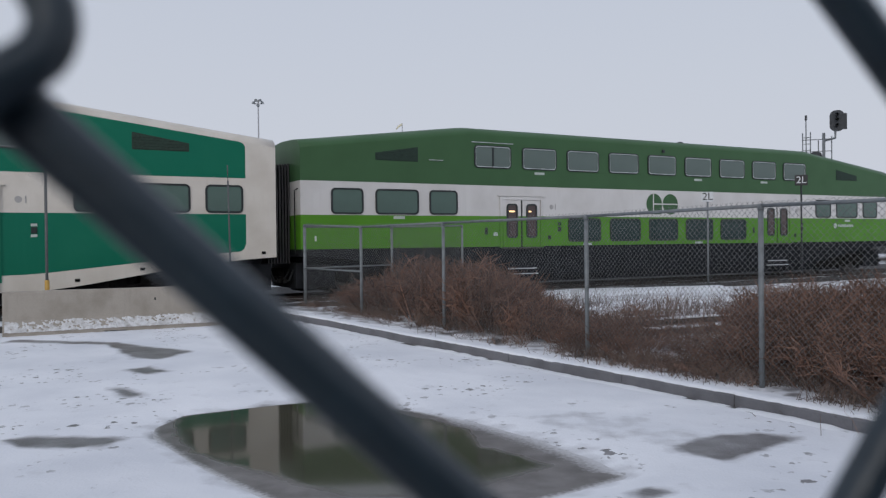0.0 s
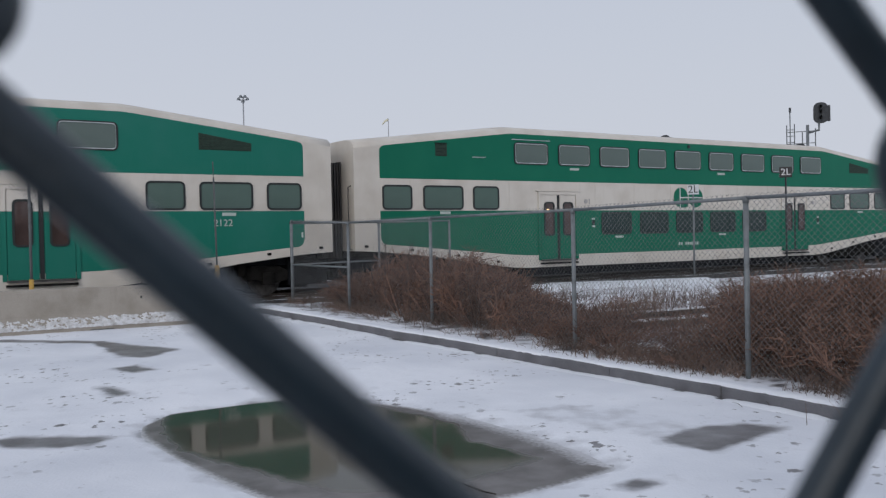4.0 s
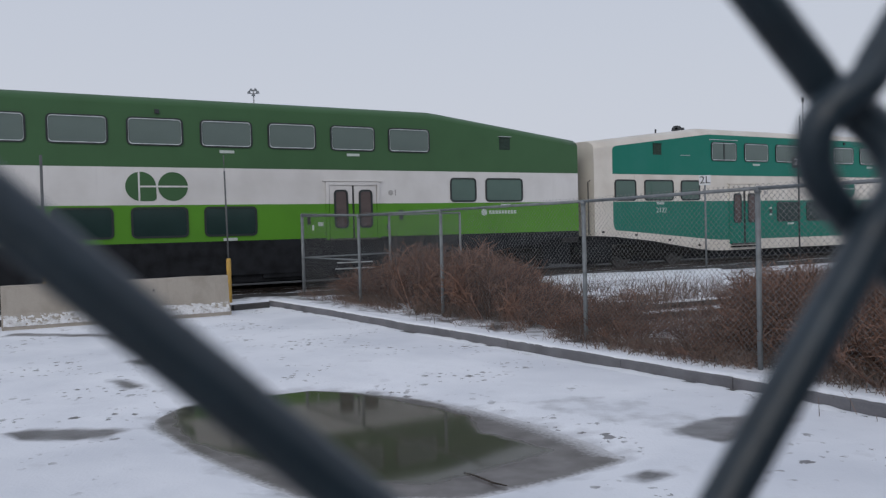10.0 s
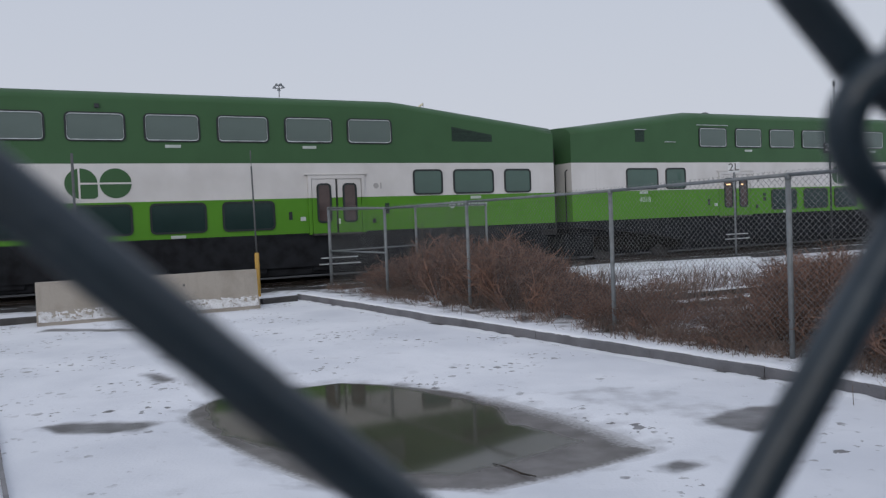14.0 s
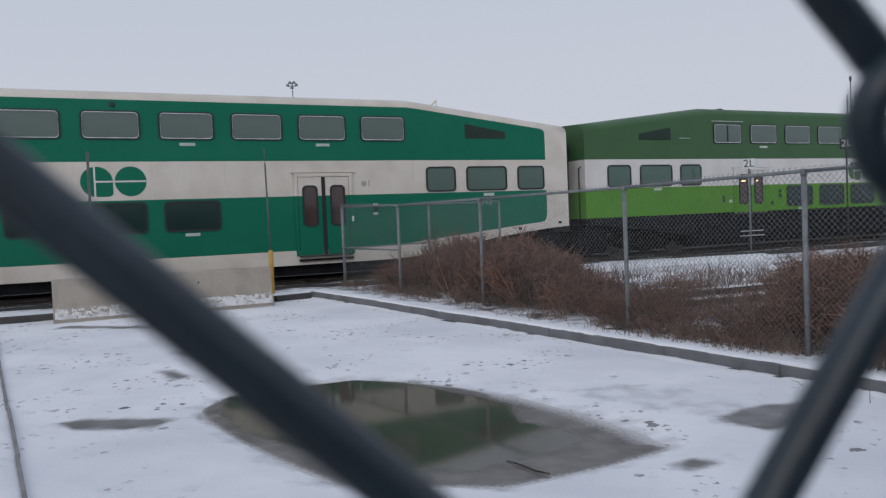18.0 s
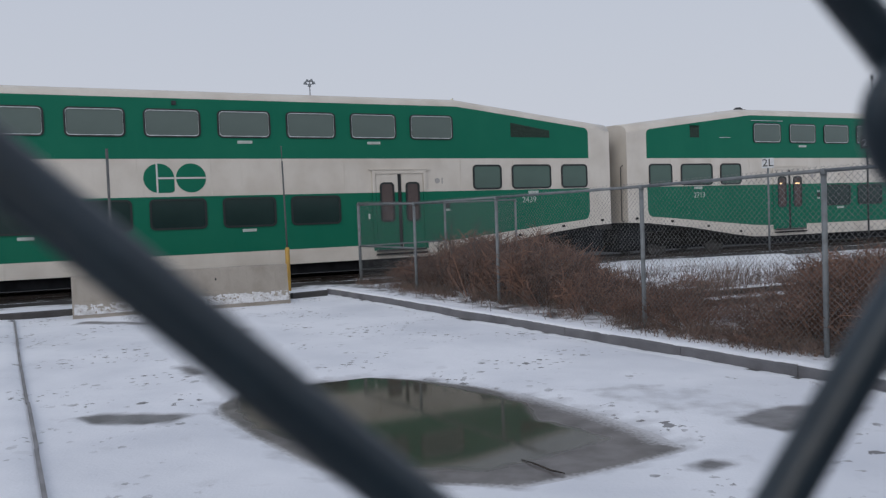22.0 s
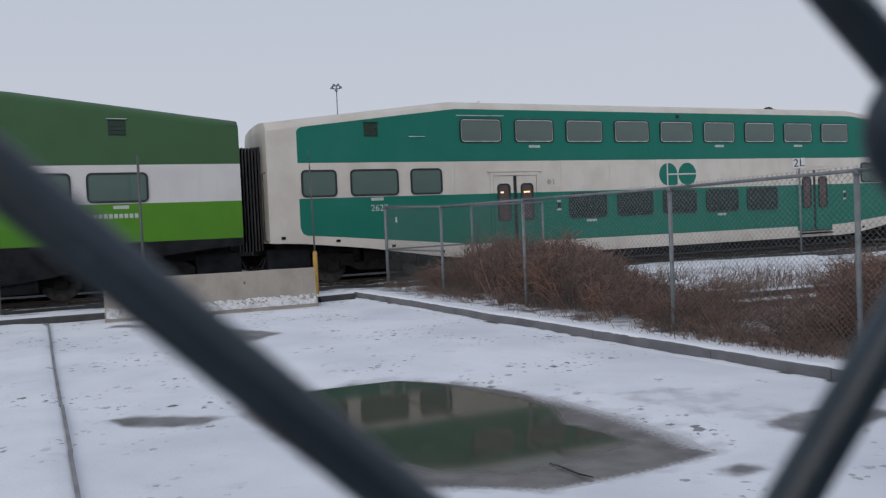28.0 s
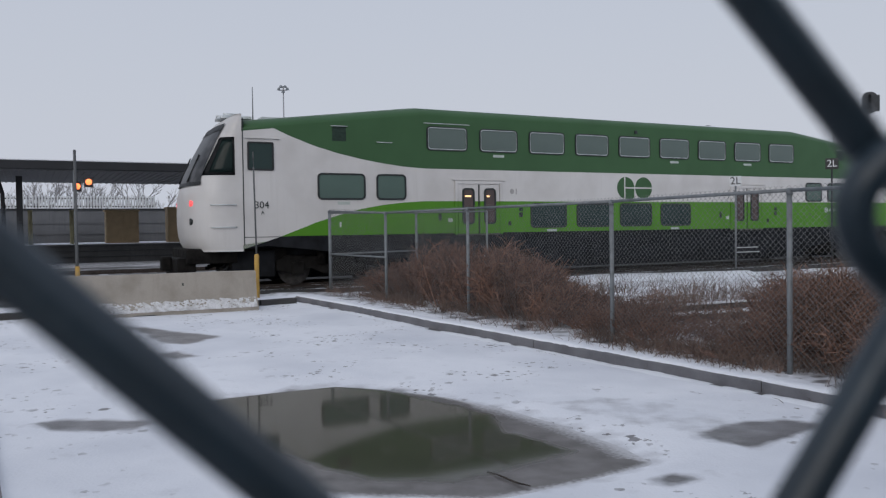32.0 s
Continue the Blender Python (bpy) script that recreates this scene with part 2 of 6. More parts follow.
def snow_ground():
    """Snow over asphalt: the 'bare' weight that the mesh carries lays open wet ground; small flecks show through by chance."""
    m = bpy.data.materials.new("snow_over_asphalt")
    m.use_nodes = True
    n, l = m.node_tree.nodes, m.node_tree.links
    p = n["Principled BSDF"]
    tc = n.new("ShaderNodeTexCoord")
    at = n.new("ShaderNodeAttribute")
    at.attribute_name = "bare"

    def noise_node(scale, detail, stretch=None):
        t = n.new("ShaderNodeTexNoise")
        t.inputs["Scale"].default_value, t.inputs["Detail"].default_value = scale, detail
        if stretch:
            mp = n.new("ShaderNodeMapping")
            mp.inputs["Scale"].default_value = stretch
            l.new(tc.outputs["Object"], mp.inputs[0])
            l.new(mp.outputs[0], t.inputs["Vector"])
        else:
            l.new(tc.outputs["Object"], t.inputs["Vector"])
        return t

    def rng(src, a, b, lo=0.0, hi=1.0):
        r = n.new("ShaderNodeMapRange")
        r.inputs["From Min"].default_value, r.inputs["From Max"].default_value = a, b
        r.inputs["To Min"].default_value, r.inputs["To Max"].default_value = lo, hi
        l.new(src, r.inputs["Value"])
        return r.outputs[0]

    def math_node(op, a, b):
        x = n.new("ShaderNodeMath")
        x.operation = op
        l.new(a, x.inputs[0])
        if isinstance(b, float):
            x.inputs[1].default_value = b
        else:
            l.new(b, x.inputs[1])
        return x.outputs[0]

    broad, mid, grain = noise_node(0.55, 3), noise_node(3.2, 7), noise_node(38.0, 3)
    cluster, warp = noise_node(0.8, 3), noise_node(30.0, 2)
    bend = n.new("ShaderNodeVectorMath")
    bend.operation = "MULTIPLY_ADD"
    bend.inputs[1].default_value = (0.1, 0.1, 0.0)
    l.new(warp.outputs["Color"], bend.inputs[0])
    l.new(tc.outputs["Object"], bend.inputs[2])

    def spots(scale, size):
        """Small dark marks: one for each cell, of chance size, many of none."""
        v = n.new("ShaderNodeTexVoronoi")
        v.voronoi_dimensions = "2D"
        v.inputs["Scale"].default_value = scale
        l.new(bend.outputs[0], v.inputs["Vector"])
        sp = n.new("ShaderNodeSeparateColor")
        l.new(v.outputs["Color"], sp.inputs[0])
        return rng(math_node("SUBTRACT", rng(sp.outputs[0], 0.68, 1.0, -0.02, size), v.outputs["Distance"]), -0.01, 0.02)
    flecks = math_node("MULTIPLY", math_node("MAXIMUM", spots(5.5, 0.3), spots(11.0, 0.34)), rng(cluster.outputs["Fac"], 0.505, 0.595))
    edge = math_node("ADD", at.outputs["Fac"], rng(mid.outputs["Fac"], 0.3, 0.7, -0.2, 0.2))
    bare = rng(edge, 0.35, 0.61)
    wet = math_node("MAXIMUM", bare, math_node("MULTIPLY", flecks, 0.95))
    snow = n.new("ShaderNodeMix")
    snow.data_type = "RGBA"
    snow.inputs[6].default_value, snow.inputs[7].default_value = (0.83, 0.845, 0.885, 1), (0.69, 0.71, 0.76, 1)
    l.new(rng(broad.outputs["Fac"], 0.4, 0.68), snow.inputs[0])
    slush = n.new("ShaderNodeMix")
    slush.data_type = "RGBA"
    slush.inputs[6].default_value, slush.inputs[7].default_value = (0.25, 0.245, 0.255, 1), (0.135, 0.13, 0.133, 1)
    l.new(rng(mid.outputs["Fac"], 0.35, 0.65), slush.inputs[0])
    thin = n.new("ShaderNodeMix")
    thin.data_type = "RGBA"
    thin.inputs[7].default_value = (0.5, 0.505, 0.53, 1)
    l.new(snow.outputs[2], thin.inputs[6])
    l.new(rng(edge, 0.12, 0.4, 0.0, 0.8), thin.inputs[0])
    mix = n.new("ShaderNodeMix")
    mix.data_type = "RGBA"
    l.new(wet, mix.inputs[0])
    l.new(thin.outputs[2], mix.inputs[6])
    l.new(slush.outputs[2], mix.inputs[7])
    l.new(mix.outputs[2], p.inputs["Base Color"])
    l.new(rng(wet, 0.0, 1.0, 0.8, 0.33), p.inputs["Roughness"])
    p.inputs["Specular IOR Level"].default_value = 0.35
    b = n.new("ShaderNodeBump")
    b.inputs["Strength"].default_value, b.inputs["Distance"].default_value = 0.5, 0.02
    h = math_node("SUBTRACT", rng(grain.outputs["Fac"], 0.2, 0.8, 0.0, 0.25), wet)
    l.new(math_node("ADD", h, rng(mid.outputs["Fac"], 0.2, 0.8, 0.0, 0.9)), b.inputs["Height"])
    l.new(b.outputs[0], p.inputs["Normal"])
    return m


M_GROUND = snow_ground()


def still_water():
    """Dark standing water; where its "depth" runs out it turns to wet grey slush."""
    m = material("still_dark_water", (0.066, 0.063, 0.045), 0.015, var=0.1, scale=1.5, spec=0.5)
    n, l = m.node_tree.nodes, m.node_tree.links
    p = n["Principled BSDF"]
    p.inputs["IOR"].default_value = 1.33
    at = n.new("ShaderNodeAttribute")
    at.attribute_name = "depth"
    tex = n.new("ShaderNodeTexNoise")
    tex.inputs["Scale"].default_value, tex.inputs["Detail"].default_value = 4.0, 5
    l.new(n["Texture Coordinate"].outputs["Object"], tex.inputs["Vector"])
    add = n.new("ShaderNodeMath")
    add.operation = "MULTIPLY_ADD"
    add.inputs[1].default_value = 0.2
    l.new(tex.outputs["Fac"], add.inputs[0])
    l.new(at.outputs["Fac"], add.inputs[2])
    deep = n.new("ShaderNodeMapRange")
    deep.interpolation_type = "SMOOTHSTEP"
    deep.inputs["From Min"].default_value, deep.inputs["From Max"].default_value = 0.03, 0.19
    l.new(add.outputs[0], deep.inputs["Value"])
    old = p.inputs["Base Color"].links[0].from_socket
    mix = n.new("ShaderNodeMix")
    mix.data_type = "RGBA"
    slush = n.new("ShaderNodeMix")
    slush.data_type = "RGBA"
    # this slush grey also stands for sky mirrored on the near side
    slush.inputs[6].default_value, slush.inputs[7].default_value = (0.11, 0.1, 0.096, 1), (0.2, 0.186, 0.182, 1)
    blur = n.new("ShaderNodeMapRange")
    blur.inputs["From Min"].default_value, blur.inputs["From Max"].default_value = 0.36, 0.66
    l.new(tex.outputs["Fac"], blur.inputs["Value"])
    l.new(blur.outputs[0], slush.inputs[0])
    edge = n.new("ShaderNodeAttribute")
    edge.attribute_name = "rim"
    crumbs = n.new("ShaderNodeTexNoise")
    crumbs.inputs["Scale"].default_value, crumbs.inputs["Detail"].default_value = 26.0, 4
    l.new(n["Texture Coordinate"].outputs["Object"], crumbs.inputs["Vector"])
    lift = n.new("ShaderNodeMath")
    lift.operation = "MULTIPLY_ADD"
    lift.inputs[1].default_value = -0.3
    l.new(crumbs.outputs["Fac"], lift.inputs[0])
    l.new(edge.outputs["Fac"], lift.inputs[2])
    crust = n.new("ShaderNodeMapRange")
    crust.interpolation_type = "SMOOTHSTEP"
    crust.inputs["From Min"].default_value, crust.inputs["From Max"].default_value = -0.16, 0.1
    l.new(lift.outputs[0], crust.inputs["Value"])
    snowy = n.new("ShaderNodeMix")
    snowy.data_type = "RGBA"
    snowy.inputs[6].default_value = (0.55, 0.55, 0.57, 1)
    l.new(crust.outputs[0], snowy.inputs[0])
    l.new(slush.outputs[2], snowy.inputs[7])
    l.new(snowy.outputs[2], mix.inputs[6])
    l.new(deep.outputs[0], mix.inputs[0])
    l.new(old, mix.inputs[7])
    l.new(mix.outputs[2], p.inputs["Base Color"])
    r = n.new("ShaderNodeMapRange")
    r.inputs["To Min"].default_value, r.inputs["To Max"].default_value = 0.34, 0.06
    l.new(deep.outputs[0], r.inputs["Value"])
    l.new(r.outputs[0], p.inputs["Roughness"])
    return m


M_WATER = still_water()

# ---- building helpers ----
def part(name, bm, mat, parent=None, label="", smooth=False):
    """Links a bmesh, or a mesh already made, as one object under a thing or a part."""
    if isinstance(bm, bpy.types.Mesh):
        me = bm
    else:
        me = bpy.data.meshes.new(name)
        bm.normal_update()
        bm.to_mesh(me)
        bm.free()
        for m in (mat if isinstance(mat, (list, tuple)) else [mat]):
            me.materials.append(m)
        if smooth:
            for f in me.polygons:
                f.use_smooth = True
    ob = new(name, me)
    if parent is not None:
        ob.parent = parent
    return tagged(ob, label)


def empty(name, m, label, category, group="", kind=""):
    ob = new(name)
    ob.empty_display_size = 0.2
    ob.matrix_world = m
    return tagged(ob, label, category, group, kind)


def box(bm, x0, x1, y0, y1, z0, z1, bevel=0.0, mi=0):
    m = Matrix.Translation(((x0 + x1) / 2, (y0 + y1) / 2, (z0 + z1) / 2)) @ Matrix.Diagonal((x1 - x0, y1 - y0, z1 - z0, 1))
    g = bmesh.ops.create_cube(bm, size=1, matrix=m)
    faces = list({f for v in g["verts"] for f in v.link_faces})
    if bevel:
        r = bmesh.ops.bevel(bm, geom=list({e for v in g["verts"] for e in v.link_edges}), offset=bevel, segments=2, affect="EDGES", profile=0.6)
        faces = [f for f in faces if f.is_valid] + r["faces"]
    for f in faces:
        f.material_index = mi
    return bm


def tube(bm, pts, r, sides=6, cap=True, mi=0):
    """A round bar along a line of points; r is one radius or one for each point."""
    pts = [Vector(p) for p in pts]
    rs = r if isinstance(r, (list, tuple)) else [r] * len(pts)
    rings = []
    side = None
    for i, p in enumerate(pts):
        d = (pts[min(i + 1, len(pts) - 1)] - pts[max(i - 1, 0)]).normalized()
        if side is None:
            side = d.orthogonal().normalized()
        side = (side - d * side.dot(d)).normalized()
        up = d.cross(side)
        rings.append([bm.verts.new(p + (side * math.cos(a) + up * math.sin(a)) * rs[i]) for a in (k * math.tau / sides for k in range(sides))])
    for a, b in zip(rings, rings[1:]):
        for k in range(sides):
            f = bm.faces.new((a[k], a[(k + 1) % sides], b[(k + 1) % sides], b[k]))
            f.smooth, f.material_index = sides > 4, mi
    if cap:
        for ring, flip in ((rings[0], True), (rings[-1], False)):
            f = bm.faces.new(ring[::-1] if flip else ring)
            f.material_index = mi
    return bm


def rounded(x0, x1, z0, z1, r, n=4):
    out = []
    for cx, cz, a0 in ((x1 - r, z1 - r, 0), (x0 + r, z1 - r, 90), (x0 + r, z0 + r, 180), (x1 - r, z0 + r, 270)):
        for k in range(n + 1):
            a = radians(a0 + 90 * k / n)
            out.append((cx + r * math.cos(a), cz + r * math.sin(a)))
    return out


def prism(bm, outline, y0, y1, mi=0):
    """An outline in x and z made solid from y0 (front) to y1 (back)."""
    a = [bm.verts.new((x, y0, z)) for x, z in outline]
    b = [bm.verts.new((x, y1, z)) for x, z in outline]
    fs = [bm.faces.new(a), bm.faces.new(b[::-1])]
    for k in range(len(a)):
        fs.append(bm.faces.new((a[k - 1], b[k - 1], b[k], a[k])))
    for f in fs:
        f.material_index = mi
    return bm


def ring_prism(bm, outer, inner, y0, y1, mi=0):
    """A frame between two outlines of as many points."""
    loops = [[bm.verts.new((x, y, z)) for x, z in o] for o, y in ((outer, y1), (outer, y0), (inner, y0), (inner, y1))]
    for a, b in zip(loops, loops[1:]):
        for k in range(len(a)):
            f = bm.faces.new((a[k - 1], a[k], b[k], b[k - 1]))
            f.material_index = mi
    return bm


def words(text, size, depth=0.004):
    """Flat letters as a mesh, standing in x and z, centred."""
    cu = bpy.data.curves.new("letters", "FONT")
    cu.body, cu.size, cu.extrude, cu.align_x, cu.align_y = text, size, depth, "CENTER", "CENTER"
    ob = new("letters", cu)
    bpy.context.view_layer.update()
    me = bpy.data.meshes.new_from_object(ob.evaluated_get(bpy.context.evaluated_depsgraph_get()))
    bpy.data.objects.remove(ob)
    me.transform(Matrix.Rotation(radians(90), 4, "X"))
    return me


def lerp_table(table, x):
    return float(np.interp(x, [a for a, _ in table], [b for _, b in table]))


# ---- the plan: the track runs at ALPHA to the x axis, TRACK metres from the eye to the near side of the train ----
ALPHA = 0.5083
TRACK = 19.82
ALONG = Vector((math.cos(ALPHA), math.sin(ALPHA), 0))
ACROSS = Vector((-math.sin(ALPHA), math.cos(ALPHA), 0))
RAIL = 0.40


def on_track(s, q, z=0.0):
    """A place s metres along the track and q metres from the eye towards it."""
    return ALONG * s + ACROSS * q + Vector((0, 0, z))


def lot_z(x, y):
    """The lot falls gently from the track to the puddle."""
    q = ACROSS.x * x + ACROSS.y * y
    return 0.24 * min(1.0, max(0.0, (q - 8.0) / 9.0))


KERB = [(-3.78, 17.3), (-3.2, 16.62), (-2.5, 15.8), (-0.8, 13.62), (0.93, 11.55), (2.2, 9.92), (3.1, 8.55), (3.78, 7.4), (4.9, 5.4), (7.2, 1.6), (9.0, -1.4)]
STEP = [(-3.8, 17.18), (-4.44, 16.66), (-8.1, 14.74), (-10.6, 13.4)]
SLAB = [(-8.75, 13.85), (-5.93, 9.5), (-3.83, 6.29), (-2.92, 4.89), (-0.9, 1.8), (0.4, -0.2)]


def side_of(line, x, y):
    """Signed distance to a line of points: positive to the right of its way."""
    best, sign = 1e9, 1
    for (ax, ay), (bx, by) in zip(line, line[1:]):
        dx, dy = bx - ax, by - ay
        t = max(0.0, min(1.0, ((x - ax) * dx + (y - ay) * dy) / (dx * dx + dy * dy)))
        px, py = x - ax - t * dx, y - ay - t * dy
        d = math.hypot(px, py)
        if d < best:
            best, sign = d, 1 if dx * py - dy * px < 0 else -1
    return best * sign


def ground_z(x, y):
    q = ACROSS.x * x + ACROSS.y * y
    z = lot_z(x, y)
    if y > -3 and q < 18.2:
        k = -side_of(KERB, x, y)
        if y < 18.4:
            z += 0.13 * min(1.0, max(0.0, (k - 0.1) / 0.08))
        if x < 0 and y < 13.85:
            z += 0.04 * min(1.0, max(0.0, (side_of(SLAB, x, y) - 0.03) / 0.08))
        if -11 < x < -3.75:
            z = max(z, lot_z(x, y) + 0.1 * min(1.0, max(0.0, (side_of(STEP, x, y) - 0.04) / 0.08)))
    if q > 18.2:
        z = 0.24 + 0.04 * min(1.0, (q - 18.2) / 1.0)
    return z

# ---- ground: one snowy sheet out to the horizon ----
POOL = [(-2.96, 8.0), (-2.87, 8.6), (-2.28, 8.96), (-1.56, 9.33), (-0.97, 9.11), (-0.28, 8.66), (0.34, 8.05), (0.85, 7.37), (1.22, 6.7), (1.42, 6.15),
        (0.9, 5.77), (0.42, 5.5), (0.1, 5.34), (-0.35, 5.4), (-0.75, 5.42), (-1.06, 5.48), (-1.36, 5.79), (-1.8, 6.28), (-2.2, 6.75), (-2.8, 7.6)]
# the mirroring part of the pool; the grey wet slush round it also imitates reflected sky
DEEP = [(-2.86, 8.45), (-2.78, 8.56), (-2.25, 8.93), (-1.56, 9.28), (-0.96, 9.0), (-0.06, 8.16), (0.25, 7.72), (0.31, 7.1), (0.58, 6.91), (0.86, 6.5), (0.4, 6.1),
        (-0.1, 5.72), (-0.75, 5.8), (-1.15, 6.12), (-1.65, 6.55), (-2.22, 7.04), (-2.58, 7.66)]


def inside_by(ring, x, y):
    """Positive inside a closed line of points, by the distance to it."""
    inside, best = False, 1e9
    for (ax, ay), (bx, by) in zip(ring, ring[1:] + ring[:1]):
        if (ay > y) != (by > y) and x < (bx - ax) * (y - ay) / (by - ay) + ax:
            inside = not inside
        dx, dy = bx - ax, by - ay
        t = max(0.0, min(1.0, ((x - ax) * dx + (y - ay) * dy) / (dx * dx + dy * dy)))
        best = min(best, math.hypot(x - ax - t * dx, y - ay - t * dy))
    return best if inside else -best


# bare damp patches and a field of thin snow beside the pool
PATCHES = [
    [(1.97, 6.91), (2.45, 7.3), (2.85, 7.38), (3.2, 7.16), (2.25, 6.5)],
    [(-7.4, 13.75), (-7.4, 13.5), (-5.6, 13.3), (-5.1, 12.6), (-4.62, 11.9), (-4.2, 11.83), (-4.0, 12.6), (-5.1, 13.15), (-5.53, 13.42)],
    [(-4.33, 10.95), (-4.14, 11.13), (-3.79, 10.86), (-3.98, 10.69)],
    [(-4.1, 9.71), (-3.85, 9.68), (-3.5, 9.3), (-3.67, 9.22)],
    [(-4.1, 7.38), (-3.7, 7.48), (-3.0, 7.5), (-3.1, 7.2), (-3.69, 7.12)],
    [(1.31, 5.66), (1.45, 5.77), (1.57, 5.66), (1.41, 5.57)],
]
THIN = [(0.75, 8.15), (1.5, 8.35), (1.9, 8.1), (2.5, 7.4), (2.0, 6.95), (2.22, 6.5), (1.58, 7.28)]


def bare_weight(x, y):
    w = 0.0
    if -7.8 < x < 6 and 3 < y < 16:
        d = inside_by(POOL, x, y)
        if d > -1.2:
            at_rim, soft = (0.34, 1.2) if (x > 0.1 and y > 6.3) else (0.3, 1.6)
            w = max(w, at_rim + d * soft)
        for ring in PATCHES:
            d = inside_by(ring, x, y)
            if d > -0.4:
                w = max(w, 0.48 + 3.6 * min(d, 0.09))
        w = max(w, min(0.22, 0.22 + 2.0 * inside_by(THIN, x, y)))
    # unseen ground by the eye is bared to cut light bounced onto the wire
    if y < 3.2:
        w = max(w, 0.62 + 0.35 * noise.noise((x * 0.7, y * 0.7, 11)) - 0.3 * max(0.0, y - 2.2))
    q = ACROSS.x * x + ACROSS.y * y
    s = ALONG.x * x + ALONG.y * y
    if 17.6 < q < 19.4 and s < 9.0:
        w = max(w, 0.5 * noise.noise((x * 0.9, y * 0.9, 3)) + 0.35)
    if 19.4 <= q < 27.5:
        w = max(w, 0.75 + 0.3 * noise.noise((x * 0.8, y * 0.8, 7)))
    elif 27.5 <= q < 60:
        w = max(w, 0.3 + 0.35 * noise.noise((x * 0.3, y * 0.3, 9)))
    k = -side_of(KERB, x, y) if (-6 < x < 16 and y > -2 and q < 18.4) else -9
    if 0.38 < k < 1.4:
        w = max(w, 0.37 + 0.6 * noise.noise((x * 5.5, y * 5.5, 15)) + 0.3 * noise.noise((x * 1.7, y * 1.7, 19)) - 1.4 * max(0.0, 0.6 - k))
    if k > 0.9:
        w = max(w, 0.14 + 0.5 * noise.noise((x * 1.3, y * 1.3, 5)) + 0.04 * min(1.5, k - 0.9))
    return max(0.0, min(1.0, w))


def axis(lo, hi, step, far, grow=1.25):
    out = list(np.arange(lo, hi + step / 2, step))
    d, a, b = step, lo, hi
    while b < far:
        d *= grow
        a, b = a - d, b + d
        out = [a] + out + [b]
    return out


def build_ground():
    xs, ys = axis(-9.5, 4.8, 0.08, 2500), axis(4.4, 19.5, 0.085, 2500, 1.22)
    verts, bare = [], []
    for y in ys:
        for x in xs:
            z = ground_z(x, y)
            near = -12 < x < 10 and 0 < y < 22
            if near:
                by_kerb = min(1.0, max(0.0, (side_of(KERB, x, y) - 0.15) / 0.4)) if x > -5 else 1.0
                z += by_kerb * (0.012 * noise.noise((x * 1.1, y * 1.1, 1)) + 0.006 * noise.noise((x * 4, y * 4, 2)))
                if -4 < x < 2.5 and 4.5 < y < 10.2:
                    d = inside_by(POOL, x, y)
                    z = z * min(1.0, max(0.25, -d / 0.5)) - 0.055 * min(1.0, max(0.0, (d + 0.3) / 0.5))
            verts.append((x, y, z))
            bare.append(bare_weight(x, y) if abs(x) < 90 and -5 < y < 130 else 0.1)
    nx = len(xs)
    faces = [(j * nx + i, j * nx + i + 1, (j + 1) * nx + i + 1, (j + 1) * nx + i) for j in range(len(ys) - 1) for i in range(nx - 1)]
    me = bpy.data.meshes.new("ground")
    me.from_pydata(verts, [], faces)
    me.attributes.new("bare", "FLOAT", "POINT").data.foreach_set("value", bare)
    me.materials.append(M_GROUND)
    me.polygons.foreach_set("use_smooth", [True] * len(faces))
    tagged(new("ground", me), "snow-covered asphalt lot with wet bare patches and dark flecks", "ground", kind="structure")


build_ground()


def build_water():
    """The puddle: rings of water from its middle to its rim, each point knowing how deep it lies."""
    cx, cy = -0.75, 7.3
    rim = []
    for i, (x, y) in enumerate(POOL):
        x2, y2 = POOL[(i + 1) % len(POOL)]
        for k in range(6):
            t = k / 6
            px, py = x + (x2 - x) * t, y + (y2 - y) * t
            w = 1 + 0.02 * noise.noise((px * 2.2, py * 2.2, 4)) + 0.01 * noise.noise((px * 7, py * 7, 8))
            rim.append((cx + (px - cx) * w, cy + (py - cy) * w))
    if sum(a[0] * b[1] - b[0] * a[1] for a, b in zip(rim, rim[1:] + rim[:1])) < 0:
        rim.reverse()
    n = len(rim)
    verts, faces, depth = [(cx, cy, -0.034)], [], [1.0]
    scales = (0.25, 0.4, 0.5, 0.57, 0.63, 0.69, 0.74, 0.79, 0.83, 0.87, 0.91, 0.95, 0.98, 1.01, 1.04)
    for f in scales:
        for x, y in rim:
            px, py = cx + (x - cx) * f, cy + (y - cy) * f
            verts.append((px, py, -0.034))
            depth.append(inside_by(DEEP, px, py))
    for k in range(n):
        faces.append((0, 1 + k, 1 + (k + 1) % n))
    for r in range(len(scales) - 1):
        a, b = 1 + r * n, 1 + (r + 1) * n
        for k in range(n):
            faces.append((a + k, b + k, b + (k + 1) % n, a + (k + 1) % n))
    me = bpy.data.meshes.new("puddle")
    me.from_pydata(verts, [], faces)
    rim_by = [inside_by(POOL, x, y) * (1.0 if x > 0.0 and y > 6.25 else 2.6) for x, y, _ in verts]
    me.attributes.new("rim", "FLOAT", "POINT").data.foreach_set("value", rim_by)
    me.attributes.new("depth", "FLOAT", "POINT").data.foreach_set("value", depth)
    me.materials.append(M_WATER)
    tagged(new("puddle", me), "still dark meltwater puddle mirroring the train", "puddle", kind="structure")


build_water()


